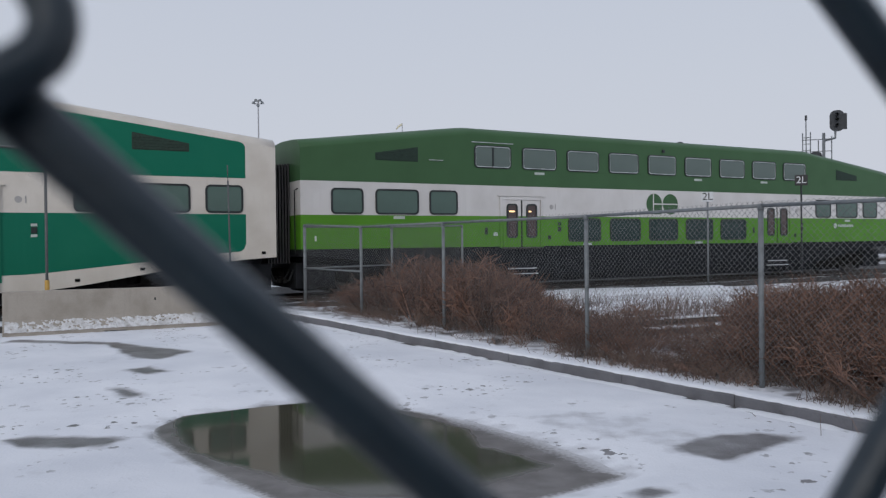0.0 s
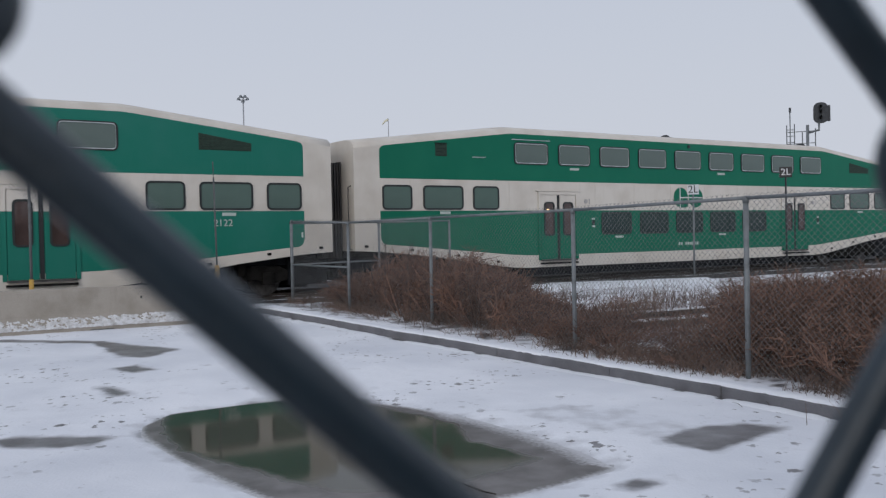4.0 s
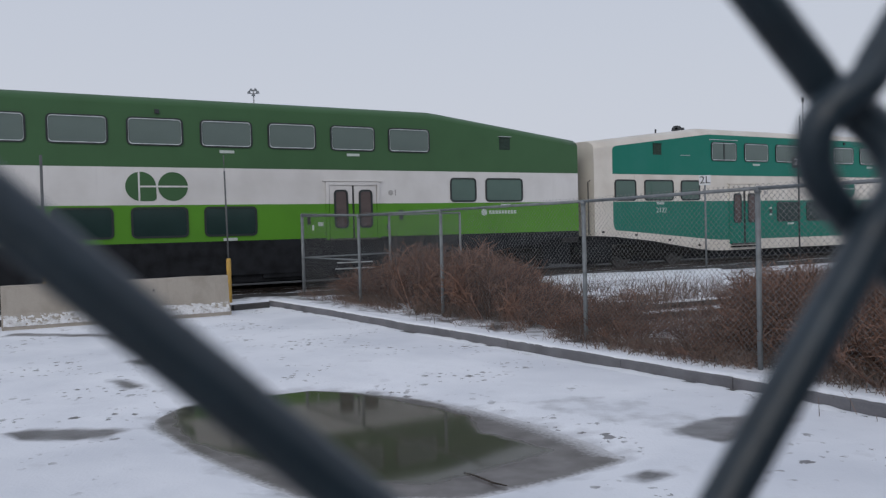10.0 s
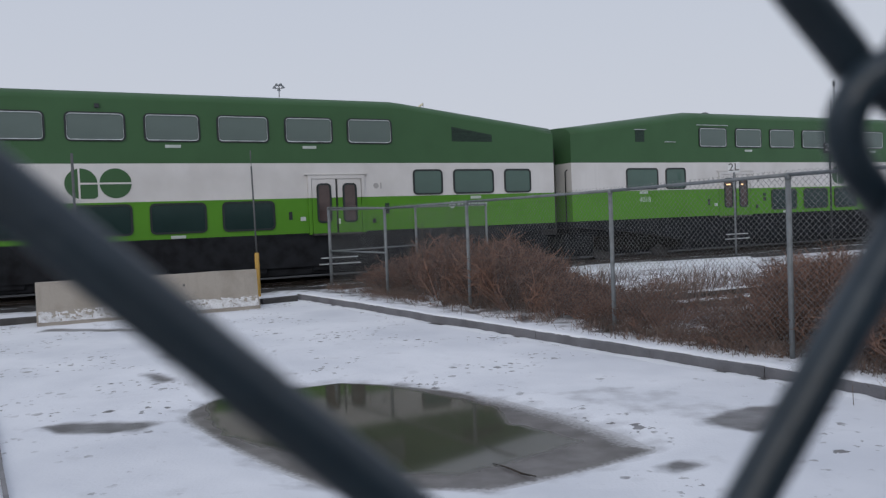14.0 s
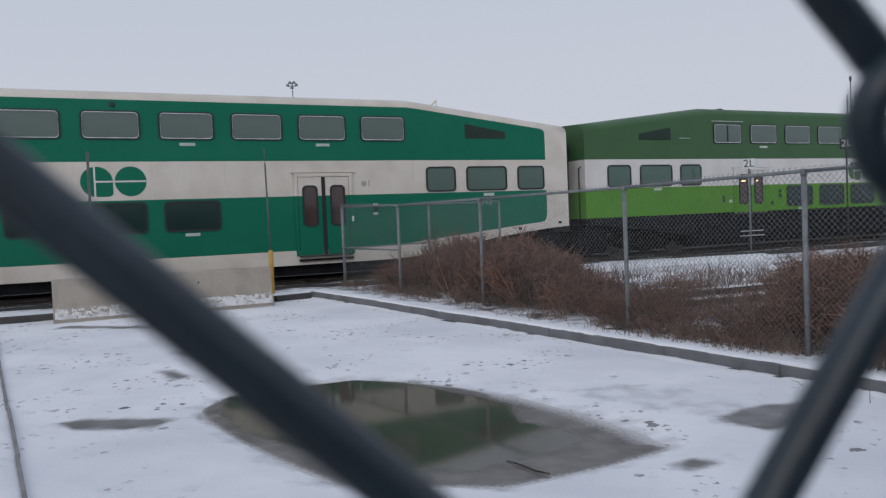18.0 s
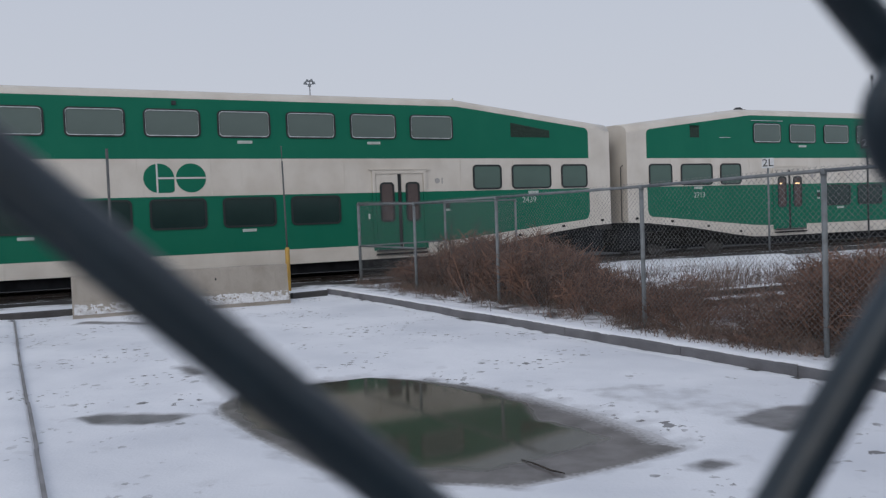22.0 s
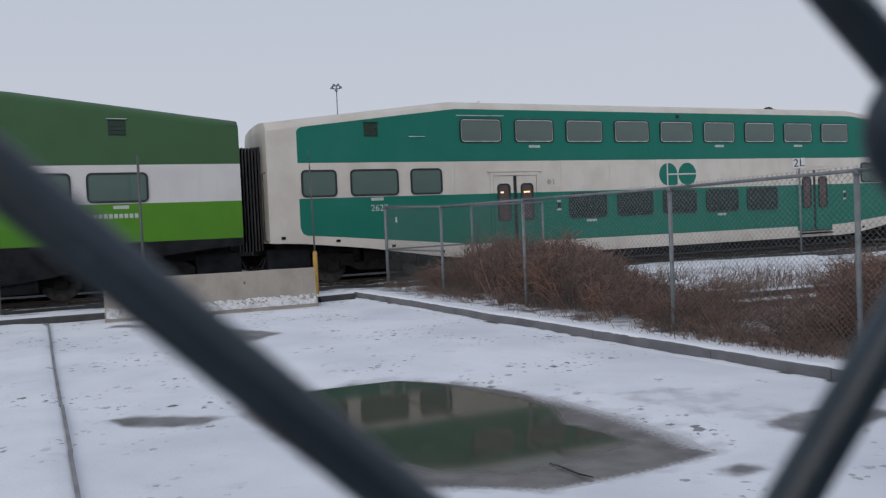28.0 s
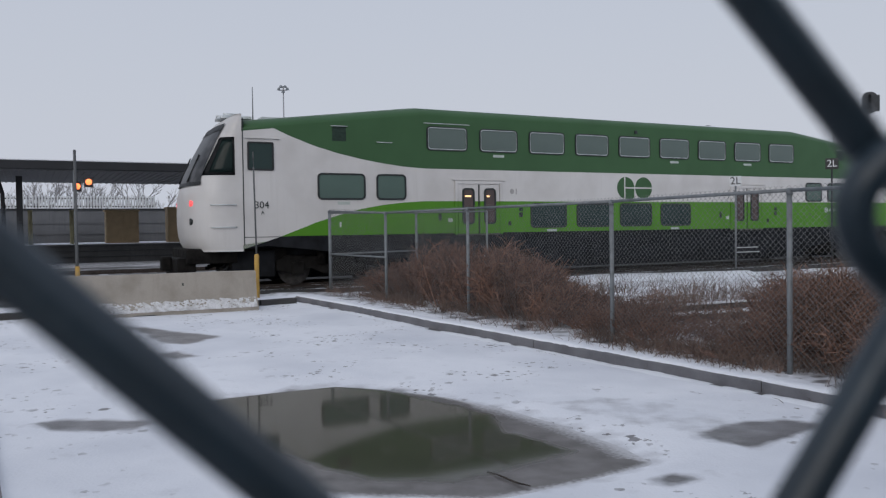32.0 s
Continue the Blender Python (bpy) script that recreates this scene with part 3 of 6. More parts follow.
def drowned_stick():
    root = empty("stick", pose(0, 0, -0.03), "thin dark stick lying in the shallow meltwater", "stick")
    part("twig", tube(bmesh.new(), [(0.13, 5.97, 0.0), (0.22, 5.83, 0.012), (0.33, 5.68, 0.008), (0.42, 5.57, 0.02)], [0.003, 0.007, 0.008, 0.005], 6), M_TIE, root)


drowned_stick()


def strip(name, line, width, height, mat, label, category, sink=0.12, lift=0.0):
    """A kerb along a line: stones butted end to end with a rounded top edge; each stone is a part."""
    root = empty(name, pose(0, 0, 0), label, category, kind="structure")
    pts = []
    for (ax, ay), (bx, by) in zip(line, line[1:]):
        n = max(1, round(math.hypot(bx - ax, by - ay) / 2.4))
        pts += [(ax + (bx - ax) * k / n, ay + (by - ay) * k / n) for k in range(n)]
    pts.append(line[-1])
    for i, ((ax, ay), (bx, by)) in enumerate(zip(pts, pts[1:])):
        d = Vector((bx - ax, by - ay, 0)).normalized()
        s = Vector((d.y, -d.x, 0))
        bm = bmesh.new()
        rings = []
        jig = 0.008 * random.uniform(-1, 1)
        for (x, y), g in (((ax, ay), 0.004), ((bx, by), -0.004)):
            c = Vector((x, y, 0)) + d * g
            z = lot_z(x, y) + lift
            prof = [(0.0, -sink), (0.0, height - 0.03), (0.012, height - 0.008), (0.035, height), (width - 0.02, height + 0.004), (width, height - 0.02), (width, -sink)]
            rings.append([bm.verts.new(c - s * (a + jig) + Vector((0, 0, z + b))) for a, b in prof])
        m = len(rings[0])
        for k in range(m):
            bm.faces.new((rings[0][k], rings[0][(k + 1) % m], rings[1][(k + 1) % m], rings[1][k]))
        bm.faces.new(rings[0][::-1])
        bm.faces.new(rings[1])
        bmesh.ops.recalc_face_normals(bm, faces=bm.faces)
        part("kerbstone", bm, mat, root)
    return root


strip("kerb", KERB, 0.15, 0.14, M_KERB, "grey concrete kerb between snowy lot and verge", "kerb")


strip("kerb", SLAB[::-1] + [(-11.5, 12.3)], 0.022, 0.03, M_EDGING, "grey kerb edging a snow-covered side walk", "kerb")


def snow_bank(line, edge, back, height, step=0.06):
    """Snow lying on top of a kerb with an uneven front edge, sloping down to the ground behind."""
    bm = bmesh.new()
    rows = []
    walked = 0.0
    for (ax, ay), (bx, by) in zip(line, line[1:]):
        L = math.hypot(bx - ax, by - ay)
        d = Vector(((bx - ax) / L, (by - ay) / L, 0))
        left = Vector((-d.y, d.x, 0))
        for k in range(max(1, int(L / step))):
            p = Vector((ax, ay, 0)) + d * (k * step)
            walked += step
            e = edge + 0.012 * noise.noise((walked * 1.3, 0, 1)) + 0.01 * noise.noise((walked * 9, 0, 2))
            lump = 0.012 * noise.noise((walked * 2.3, 0, 5))
            z = lot_z(p.x, p.y)
            prof = [(e + 0.012, height - 0.02), (e, height - 0.004), (e + 0.012, height + 0.014 + lump), (e + 0.06, height + 0.024 + lump), (e + 0.16, height + 0.024 + lump * 0.6), (e + back * 0.7, height + 0.008), (e + back, height - 0.04)]
            rows.append([bm.verts.new(p + left * a + Vector((0, 0, z + b))) for a, b in prof])
    for a, b in zip(rows, rows[1:]):
        for k in range(len(a) - 1):
            bm.faces.new((a[k], b[k], b[k + 1], a[k + 1])).smooth = True
    bmesh.ops.recalc_face_normals(bm, faces=bm.faces)
    return tagged(part("snow_bank", bm, M_SNOW), "uneven snow lying along the top of a kerb", "snow", kind="structure")


snow_bank(KERB, 0.012, 0.34, 0.135)


def kerb_foot_snow(line, step=0.06):
    """Low uneven ridge of snow pushed against the foot of a kerb."""
    bm = bmesh.new()
    rows = []
    walked = 0.0
    for (ax, ay), (bx, by) in zip(line, line[1:]):
        L = math.hypot(bx - ax, by - ay)
        d = Vector(((bx - ax) / L, (by - ay) / L, 0))
        left = Vector((-d.y, d.x, 0))
        for k in range(max(1, int(L / step))):
            p = Vector((ax, ay, lot_z(ax + d.x * k * step, ay + d.y * k * step))) + d * (k * step)
            walked += step
            h = max(0.002, 0.014 + 0.026 * noise.noise((walked * 0.9, 3, 1)) + 0.018 * noise.noise((walked * 5.5, 3, 2)))
            wide = 0.16 + 0.06 * noise.noise((walked * 1.6, 3, 4))
            prof = [(-wide, -0.012), (-0.6 * wide, 0.45 * h), (-0.3 * wide, 0.85 * h), (-0.02, h), (0.004, 0.8 * h)]
            rows.append([bm.verts.new(p + left * a + Vector((0, 0, b))) for a, b in prof])
    for a, b in zip(rows, rows[1:]):
        for k in range(len(a) - 1):
            bm.faces.new((a[k], b[k], b[k + 1], a[k + 1])).smooth = True
    bmesh.ops.recalc_face_normals(bm, faces=bm.faces)
    return tagged(part("snow_ridge", bm, M_SNOW), "low ridge of snow against the foot of a kerb", "snow", kind="structure")


kerb_foot_snow(KERB)


def gutter(line, width, step=0.05):
    """Bare damp asphalt along the foot of the kerb, its far edge ragged where snow lies on it."""
    verts, faces = [], []
    walked = 0.0
    for (ax, ay), (bx, by) in zip(line, line[1:]):
        L = math.hypot(bx - ax, by - ay)
        d = Vector(((bx - ax) / L, (by - ay) / L, 0))
        side = Vector((d.y, -d.x, 0))
        for k in range(max(1, int(L / step))):
            p = Vector((ax, ay, 0)) + d * (k * step)
            walked += step
            w = max(0.012, width * (0.55 + 0.9 * noise.noise((walked * 0.7, 0, 3))) + 0.03 * noise.noise((walked * 4, 0, 6)) + 0.014 * noise.noise((walked * 13, 0, 9)))
            z = lot_z(p.x, p.y) + 0.004
            verts += [p + side * -0.02 + Vector((0, 0, z)), p + side * w + Vector((0, 0, z))]
    faces = [(2 * i, 2 * i + 1, 2 * i + 3, 2 * i + 2) for i in range(len(verts) // 2 - 1)]
    me = bpy.data.meshes.new("gutter")
    me.from_pydata(verts, [], faces)
    me.materials.append(M_DAMP)
    tagged(new("gutter", me), "damp bare asphalt gutter along the kerb", "gutter", kind="structure")


gutter(KERB, 0.11)

# ---- the train: nine double-deck coaches, the last with a cab ----
# heights below are over the lot; every coach stands on its own empty at rail height, its near side in the plane y = 0
CAR = 25.91
HALF = 12.63
WIDE = 3.0
STRIPE = (2.56, 3.455)
PITCH = 1.68
MESHES = {}


def roofline(u):
    a = abs(u)
    return lerp_table([(0, 4.88), (7.45, 4.88), (7.75, 4.85), (11.95, 4.335), (14, 4.09)], a)


def skirt(u):
    return lerp_table([(0, 0.80), (6.9, 0.81), (7.4, 0.83), (8.15, 0.92), (10.2, 1.25), (11.85, 1.43), (14, 1.55)], abs(u))


def low_edge(u):
    return lerp_table([(0, 1.17), (6.6, 1.18), (7.2, 1.2), (9.17, 1.39), (11.1, 1.58), (14, 1.8)], abs(u))


def shell(style, u0=-HALF, u1=HALF):
    """The coach body: bands of paint along both sides, a rounded roof and flat ends."""
    us = sorted(set([round(float(x), 3) for x in np.linspace(u0, u1, 41)] + [x for x in [*np.linspace(-11.86, -11.51, 8), *np.linspace(11.51, 11.86, 8), -7.75, -7.45, 7.45, 7.75, -6.9, 6.9, -11.861, 11.861] if u0 < x < u1]))
    bm = bmesh.new()
    rows = []
    for u in us:
        ub, sk = roofline(u), skirt(u)
        if style == "old":
            lo, sb, st, tb = low_edge(u), STRIPE[0], STRIPE[1], ub
            a = abs(u)
            if a > 11.51:
                if a > 11.8605:
                    lo, tb = sb, st
                else:
                    r = 0.2
                    x = max(0.0, a - (11.86 - r))
                    drop = r - math.sqrt(max(0.0, r * r - x * x))
                    lo, tb = lo + drop, ub - 0.5 * drop
        elif style == "cab":
            st = lerp_table([(-14, 5.4), (-12.1, 5.2), (-11.9, 4.62), (-11.6, 4.36), (-11.03, 4.12), (-10.4, 3.91), (-9.7, 3.74), (-9.0, 3.61), (-8.2, 3.5), (-7.4, 3.455), (0, 3.455)], u)
            sb = lerp_table([(-14, 0.9), (-12.6, 1.3), (-11.46, 1.66), (-10.4, 2.06), (-9.4, 2.33), (-8.4, 2.5), (-7.4, 2.56), (0, 2.56)], u)
            st, lo, tb = min(st, ub), min(1.66, sb), ub
            if u < -11.46:
                lo = sb
        else:
            sb, st, lo, tb = STRIPE[0], STRIPE[1], 1.66, ub
        lo, sk = max(lo, sk), min(sk, lo)
        up = 1.3 if style == "old" else 1.5
        near = [(0.0, sk), (0.0, lo), (0.0, sb), (0.0, st), (0.0, tb), (0.0, ub + (0.0 if style == "old" else 0.05))] + [(y, ub + up * z) for y, z in ((0.05, 0.09), (0.22, 0.165), (0.6, 0.21), (1.5, 0.235))]
        ring = near + [(WIDE - y, z) for y, z in near[-2::-1]]
        rows.append([bm.verts.new((u, y, z - RAIL)) for y, z in ring])
    n = len(rows[0])
    paint = [0, 1, 2, 3, 4, 5, 5, 5, 5]
    paint = paint + paint[::-1]
    for a, b in zip(rows, rows[1:]):
        for k in range(n - 1):
            f = bm.faces.new((a[k], b[k], b[k + 1], a[k + 1]))
            f.material_index, f.smooth = paint[k], paint[k] == 5
        f = bm.faces.new((a[n - 1], b[n - 1], b[0], a[0]))
        f.material_index = 6
    for row, flip in ((rows[0], False), (rows[-1], True)):
        for k in range(n // 2):
            q = [row[k], row[k + 1], row[n - 2 - k], row[n - 1 - k]]
            q = q[::-1] if flip else q
            if len(set(q)) >= 3:
                f = bm.faces.new(list(dict.fromkeys(q)))
                f.material_index = 7 if style == "old" else paint[k]
    bmesh.ops.dissolve_degenerate(bm, dist=1e-5, edges=bm.edges)
    return bm


def panel_lines(car, white):
    """Raised weld seams down the side, as thin ribs."""
    if "seam" not in MESHES:
        MESHES["seam"] = part("weld_seam", box(bmesh.new(), -0.012, 0.012, -0.006, 0.0, STRIPE[0] + 0.01 - RAIL, STRIPE[1] - 0.01 - RAIL), white, car).data
        bpy.data.objects.remove(car.children[-1])
    for k in range(-7, 8):
        u = (k + 0.5) * PITCH
        if abs(u) < 12 and all(abs(u - d) > 0.9 for d in (-5.72, 5.72)):
            part("weld_seam", MESHES["seam"], None, car).location = (u, 0, 0)


def window_mesh(w, h, kind):
    key = (w, h, kind)
    if key not in MESHES:
        r = 0.11 if kind != "door" else 0.1
        o, i = rounded(-w / 2, w / 2, -h / 2, h / 2, r), rounded(-w / 2 + 0.035, w / 2 - 0.035, -h / 2 + 0.035, h / 2 - 0.035, r - 0.03)
        trim = M_DARKTRIM
        if kind == "upper":
            # pale bead is wider at top and bottom to imitate light on the bevel
            inner = rounded(-w / 2 + 0.031, w / 2 - 0.031, -h / 2 + 0.019, h / 2 - 0.019, r - 0.026)
            bm = ring_prism(bmesh.new(), rounded(-w / 2 - 0.014, w / 2 + 0.014, -h / 2 - 0.014, h / 2 + 0.014, r + 0.014), inner, -0.022, 0.0, 0)
            ring_prism(bm, inner, i, -0.03, 0.0, 1)
        else:
            bm = ring_prism(bmesh.new(), rounded(-w / 2 - 0.012, w / 2 + 0.012, -h / 2 - 0.012, h / 2 + 0.012, r + 0.012), i, -0.024, 0.0, 0)
        frame_me = bpy.data.meshes.new("window_frame")
        bm.to_mesh(frame_me)
        bm.free()
        frame_me.materials.append(trim)
        frame_me.materials.append(M_TRIM)
        bm = prism(bmesh.new(), i, -0.012, 0.0)
        pane_me = bpy.data.meshes.new("pane")
        bm.to_mesh(pane_me)
        bm.free()
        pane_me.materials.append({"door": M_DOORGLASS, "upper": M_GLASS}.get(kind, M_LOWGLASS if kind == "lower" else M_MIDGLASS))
        MESHES[key] = frame_me, pane_me
    return MESHES[key]


def window(car, u0, u1, z0, z1, kind="side", split=False):
    f, p = window_mesh(round(u1 - u0, 2), round(z1 - z0, 2), kind)
    w = part("window", f, None, car)
    w.location = ((u0 + u1) / 2, -0.002, (z0 + z1) / 2 - RAIL)
    part("pane", p, None, w)
    if split:
        bm = box(bmesh.new(), -0.03, 0.03, -0.024, 0.0, -(z1 - z0) / 2 + 0.03, (z1 - z0) / 2 - 0.03)
        part("mullion", bm, M_DARKTRIM, w)
    return w


def door(car, u, low, upper_mat, lower_mat, lit):
    """A pair of sliding leaves in a raised surround, with tall rounded lights."""
    z0, z1 = low - RAIL, 3.05 - RAIL
    zs = STRIPE[0] - RAIL
    bm = box(bmesh.new(), -0.78, 0.78, -0.045, 0.0, z1, z1 + 0.09)
    for a, b in ((-0.78, -0.69), (0.69, 0.78)):
        box(bm, a, b, -0.045, 0.0, zs, z1)
        box(bm, a, b, -0.026, 0.0, z0, zs, mi=1)
    d = part("door", bm, [upper_mat, lower_mat], car)
    d.location = (u, -0.002, 0)
    part("rain_gutter", box(bmesh.new(), -0.86, 0.86, -0.06, 0.0, z1 + 0.1, z1 + 0.125), upper_mat, d)
    gap = 0.045 if low < 1.3 else 0.018
    part("door_gap", box(bmesh.new(), -gap, gap, -0.012, 0.0, z0 + 0.02, z1 - 0.01), M_RUBBER, d, "dark rubber seal where the leaves meet")
    wide, tall, mid = (0.38, 1.03, 2.3) if low < 1.3 else (0.37, 1.0, 2.42)
    f, p = window_mesh(wide, tall, "door")
    for side in (-1, 1):
        a, b = (gap + 0.015, 0.675) if side > 0 else (-0.675, -gap - 0.015)
        bm = box(bmesh.new(), a, b, -0.022, 0.0, STRIPE[0] - RAIL, z1 - 0.012, mi=0)
        box(bm, a, b, -0.022, 0.0, z0 + 0.02, STRIPE[0] - RAIL, mi=1)
        leaf = part("door_leaf", bm, [upper_mat, lower_mat], d)
        c = (a + b) / 2
        w = part("window", f, None, leaf)
        w.location = (c, -0.022, mid - RAIL)
        g = part("pane", p, None, leaf)
        g.location = (c, -0.022, mid - RAIL)
        if lit:
            reach = 0.1 if (side < 0) == (low > 1.3) else 0.05
            part("interior_lamp", box(bmesh.new(), c - 0.11, c - 0.11 + 2 * reach, -0.0375, -0.03, mid + 0.26 - RAIL, mid + 0.305 - RAIL, 0.004), M_LAMP, leaf, "warm lamp shining inside the doorway")
    if low > 1.3:
        part("call_panel", box(bmesh.new(), -1.3, -1.21, -0.015, 0.0, 2.02 - RAIL, 2.22 - RAIL, 0.006), M_DARKTRIM, d, "small dark call panel")
        part("notice_plate", box(bmesh.new(), -1.0, -0.86, -0.01, 0.0, 1.98 - RAIL, 2.08 - RAIL), M_PLATE, d, "small pale notice plate")
        for z, w in ((0.98, 0.5), (0.82, 0.56)):
            part("door_step", box(bmesh.new(), -w, w, -0.06, 0.12, z - RAIL, z + 0.03 - RAIL, 0.006), M_TRIM, d, "bare metal step below the door")
        part("release_box", box(bmesh.new(), 0.98, 1.08, -0.02, 0.0, 1.86 - RAIL, 1.98 - RAIL, 0.006), M_DARKTRIM, d, "small dark release box")
    else:
        part("door_step", box(bmesh.new(), -0.72, 0.72, -0.1, 0.1, 0.9 - RAIL, 0.95 - RAIL, 0.008), M_TRUCK, d, "dark steel step below the door")
    part("threshold", box(bmesh.new(), -0.7, 0.7, -0.09, 0.0, z0 - 0.03, z0 + 0.015), M_STEEL, d)
    return d


def louvre(car, outline, slats=6):
    us, zs = [a for a, _ in outline], [b for _, b in outline]
    bm = prism(bmesh.new(), [(a, b - RAIL) for a, b in outline], -0.006, 0.0)
    v = part("vent", bm, M_LOUVRE, car)
    for k in range(slats):
        z = min(zs) + (k + 0.5) * (max(zs) - min(zs)) / slats
        top = max(us) if z < sorted(zs)[-2] else (max(us) + min(us)) / 2
        a = min(us) + 0.02
        if len(outline) == 4 and abs(outline[2][1] - outline[3][1]) > 0.05:
            (xa, za), (xb, zb) = outline[3], outline[2]
            hi, lo = max(za, zb), min(za, zb)
            if z > lo:
                t = (hi - z) / (hi - lo)
                if za > zb:
                    top = xa + t * (xb - xa)
                else:
                    top, a = max(us), xb - t * (xb - xa)
        if top - a > 0.1:
            part("slat", box(bmesh.new(), a, top - 0.02, -0.02, -0.004, z - RAIL - 0.012, z - RAIL + 0.008), M_LOUVRE, v)
    return v


def emblem(car, mat):
    """Two round shapes in the paint's green, each cut by pale bars."""
    root = None
    for c, cuts in ((-0.36, ((-0.06, -0.02, -0.36, 0.36), (-0.04, 0.4, -0.02, 0.02))), (0.37, ((-0.4, 0.4, -0.02, 0.02),))):
        bm = bmesh.new()
        r = 0.345
        pts = [(c + r * math.cos(a), 3.0 - RAIL + r * math.sin(a)) for a in (k * math.tau / 32 for k in range(32))]
        if c < 0:
            pts = [(x, z) if not (x > c + 0.02 and z < 3.0 - RAIL) else (min(x + 0.1, c + 0.345), max(3.0 - RAIL - 0.345, z - 0.05)) for x, z in pts]
        prism(bm, pts, -0.009, 0.0)
        e = part("emblem", bm, mat, car, "green rounded livery emblem")
        for a, b, lo, hi in cuts:
            part("emblem_bar", box(bmesh.new(), c + max(a, -r), c + min(b, r), -0.0125, -0.008, 3.0 - RAIL + lo, 3.0 - RAIL + hi), M_WHITE, e, "pale bar across the emblem")


def truck_mesh():
    if "truck" in MESHES:
        return MESHES["truck"]
    bm = bmesh.new()
    prof = [(-1.75, 0.62), (-1.5, 0.75), (-0.7, 0.72), (-0.45, 0.5), (0.45, 0.5), (0.7, 0.72), (1.5, 0.75), (1.75, 0.62), (1.75, 0.38), (1.3, 0.28), (0.85, 0.42), (0.5, 0.26), (-0.5, 0.26), (-0.85, 0.42), (-1.3, 0.28), (-1.75, 0.38)]
    for y in (0.38, 2.5):
        prism(bm, prof, y, y + 0.14)
    for x in (-1.22, 1.22):
        for y in (0.3, 2.56):
            box(bm, x - 0.16, x + 0.16, y, y + 0.14, 0.26, 0.58, 0.02)
    for x in (-0.55, 0.55):
        tube(bm, [(x, 0.42, 0.5), (x, 0.42, 0.95)], 0.12, 10)
        tube(bm, [(x, 2.58, 0.5), (x, 2.58, 0.95)], 0.12, 10)
    box(bm, -0.35, 0.35, 0.4, 2.6, 0.45, 0.8, 0.03)
    me = bpy.data.meshes.new("bogie_frame")
    bm.to_mesh(me)
    bm.free()
    me.materials.append(M_TRUCK)
    bm = bmesh.new()
    R0 = 0.42
    for y, s in ((0.72, -1), (2.28, 1)):
        rings = []
        for rr, dy in ((0.1, 0.03), (0.16, 0.02), (R0 - 0.1, 0.035), (R0 - 0.06, 0.0), (R0, 0.0), (R0, 0.11), (R0 + 0.03, 0.13), (R0 + 0.03, 0.16), (0.1, 0.16)):
            rings.append([bm.verts.new((rr * math.cos(a), y + s * (dy - 0.14), rr * math.sin(a))) for a in (k * math.tau / 28 for k in range(28))])
        for a, b in zip(rings, rings[1:]):
            for k in range(28):
                bm.faces.new((a[k - 1], a[k], b[k], b[k - 1]))
        bm.faces.new(rings[0])
        for k in range(6):
            a = k * math.tau / 6
            box(bm, 0.24 * math.cos(a) - 0.03, 0.24 * math.cos(a) + 0.03, y + s * -0.13 - 0.01, y + s * -0.13 + 0.01, 0.24 * math.sin(a) - 0.03, 0.24 * math.sin(a) + 0.03)
    tube(bm, [(0, 0.62, 0), (0, 2.38, 0)], 0.08, 10)
    bmesh.ops.recalc_face_normals(bm, faces=bm.faces)
    wheel = bpy.data.meshes.new("wheelset")
    bm.to_mesh(wheel)
    bm.free()
    wheel.materials.append(M_STEEL)
    MESHES["truck"] = me, wheel
    return MESHES["truck"]


WHEELS = []


def running_gear(car):
    frame_me, wheel_me = truck_mesh()
    for x in (-9.75, 9.75):
        b = part("bogie", frame_me, None, car, "grimy black bogie frame")
        b.location = (x, 0, 0)
        for a in (-1.22, 1.22):
            w = part("wheelset", wheel_me, None, b, "worn steel wheels on their axle")
            w.location = (a, 0, 0.42)
            WHEELS.append((w, (a, 0, 0.42)))


def underframe(car, style):
    bm = bmesh.new()
    if style == "old":
        box(bm, -7.2, 7.2, 0.3, 2.7, 0.14, 0.5, 0.03)
        for x in (-8.0, 7.2):
            box(bm, x, x + 0.8, 0.35, 2.6, 0.35, 0.75, 0.03)
    else:
        box(bm, -8.1, 8.1, 0.1, 2.9, 0.2, 1.24, 0.04)
        for x in (-7.3, -4.6, -2.9, 0.4, 2.5, 5.0):
            box(bm, x, x + 1.3, 0.03, 0.3, 0.28, 0.95, 0.03)
    box(bm, -12.4, 12.4, 0.55, 2.45, 0.75, 1.05, 0.02)
    # low dark box added to block the bright view under the body
    box(bm, -12.3, 12.3, 1.12, 1.88, 0.12, 0.8, 0.03)
    part("underframe", bm, M_BLACK, car)
    for x, s in ((-HALF, -1), (HALF, 1)):
        bm = bmesh.new()
        tube(bm, [(x, 1.5, 0.62), (x + s * 0.3, 1.5, 0.62)], 0.09, 8)
        box(bm, min(x, x + s * 0.32) + s * 0.02, max(x, x + s * 0.32) + s * 0.02, 1.36, 1.64, 0.48, 0.76, 0.03)
        part("coupler", bm, M_TRUCK, car)
        # sill drawn down low so the gap below the coach end stays dark
        part("end_sill", box(bmesh.new(), min(x, x - s * 1.1), max(x, x - s * 1.1), 0.45, 2.55, 0.22, 0.9, 0.03), M_BLACK, car)
        for y, sag in ((0.62, 0.28), (0.95, 0.22), (2.1, 0.25), (2.4, 0.3)):
            hose = part("brake_hose", tube(bmesh.new(), [(x, y, 0.72), (x + s * 0.12, y, 0.72 - sag), (x + s * 0.27, y, 0.7 - sag)], 0.028, 6), M_RUBBER, car)
            part("hose_coupling", box(bmesh.new(), x + s * 0.25 - 0.05, x + s * 0.25 + 0.05, y - 0.05, y + 0.05, 0.66 - sag, 0.76 - sag, 0.012), M_TRUCK, hose)


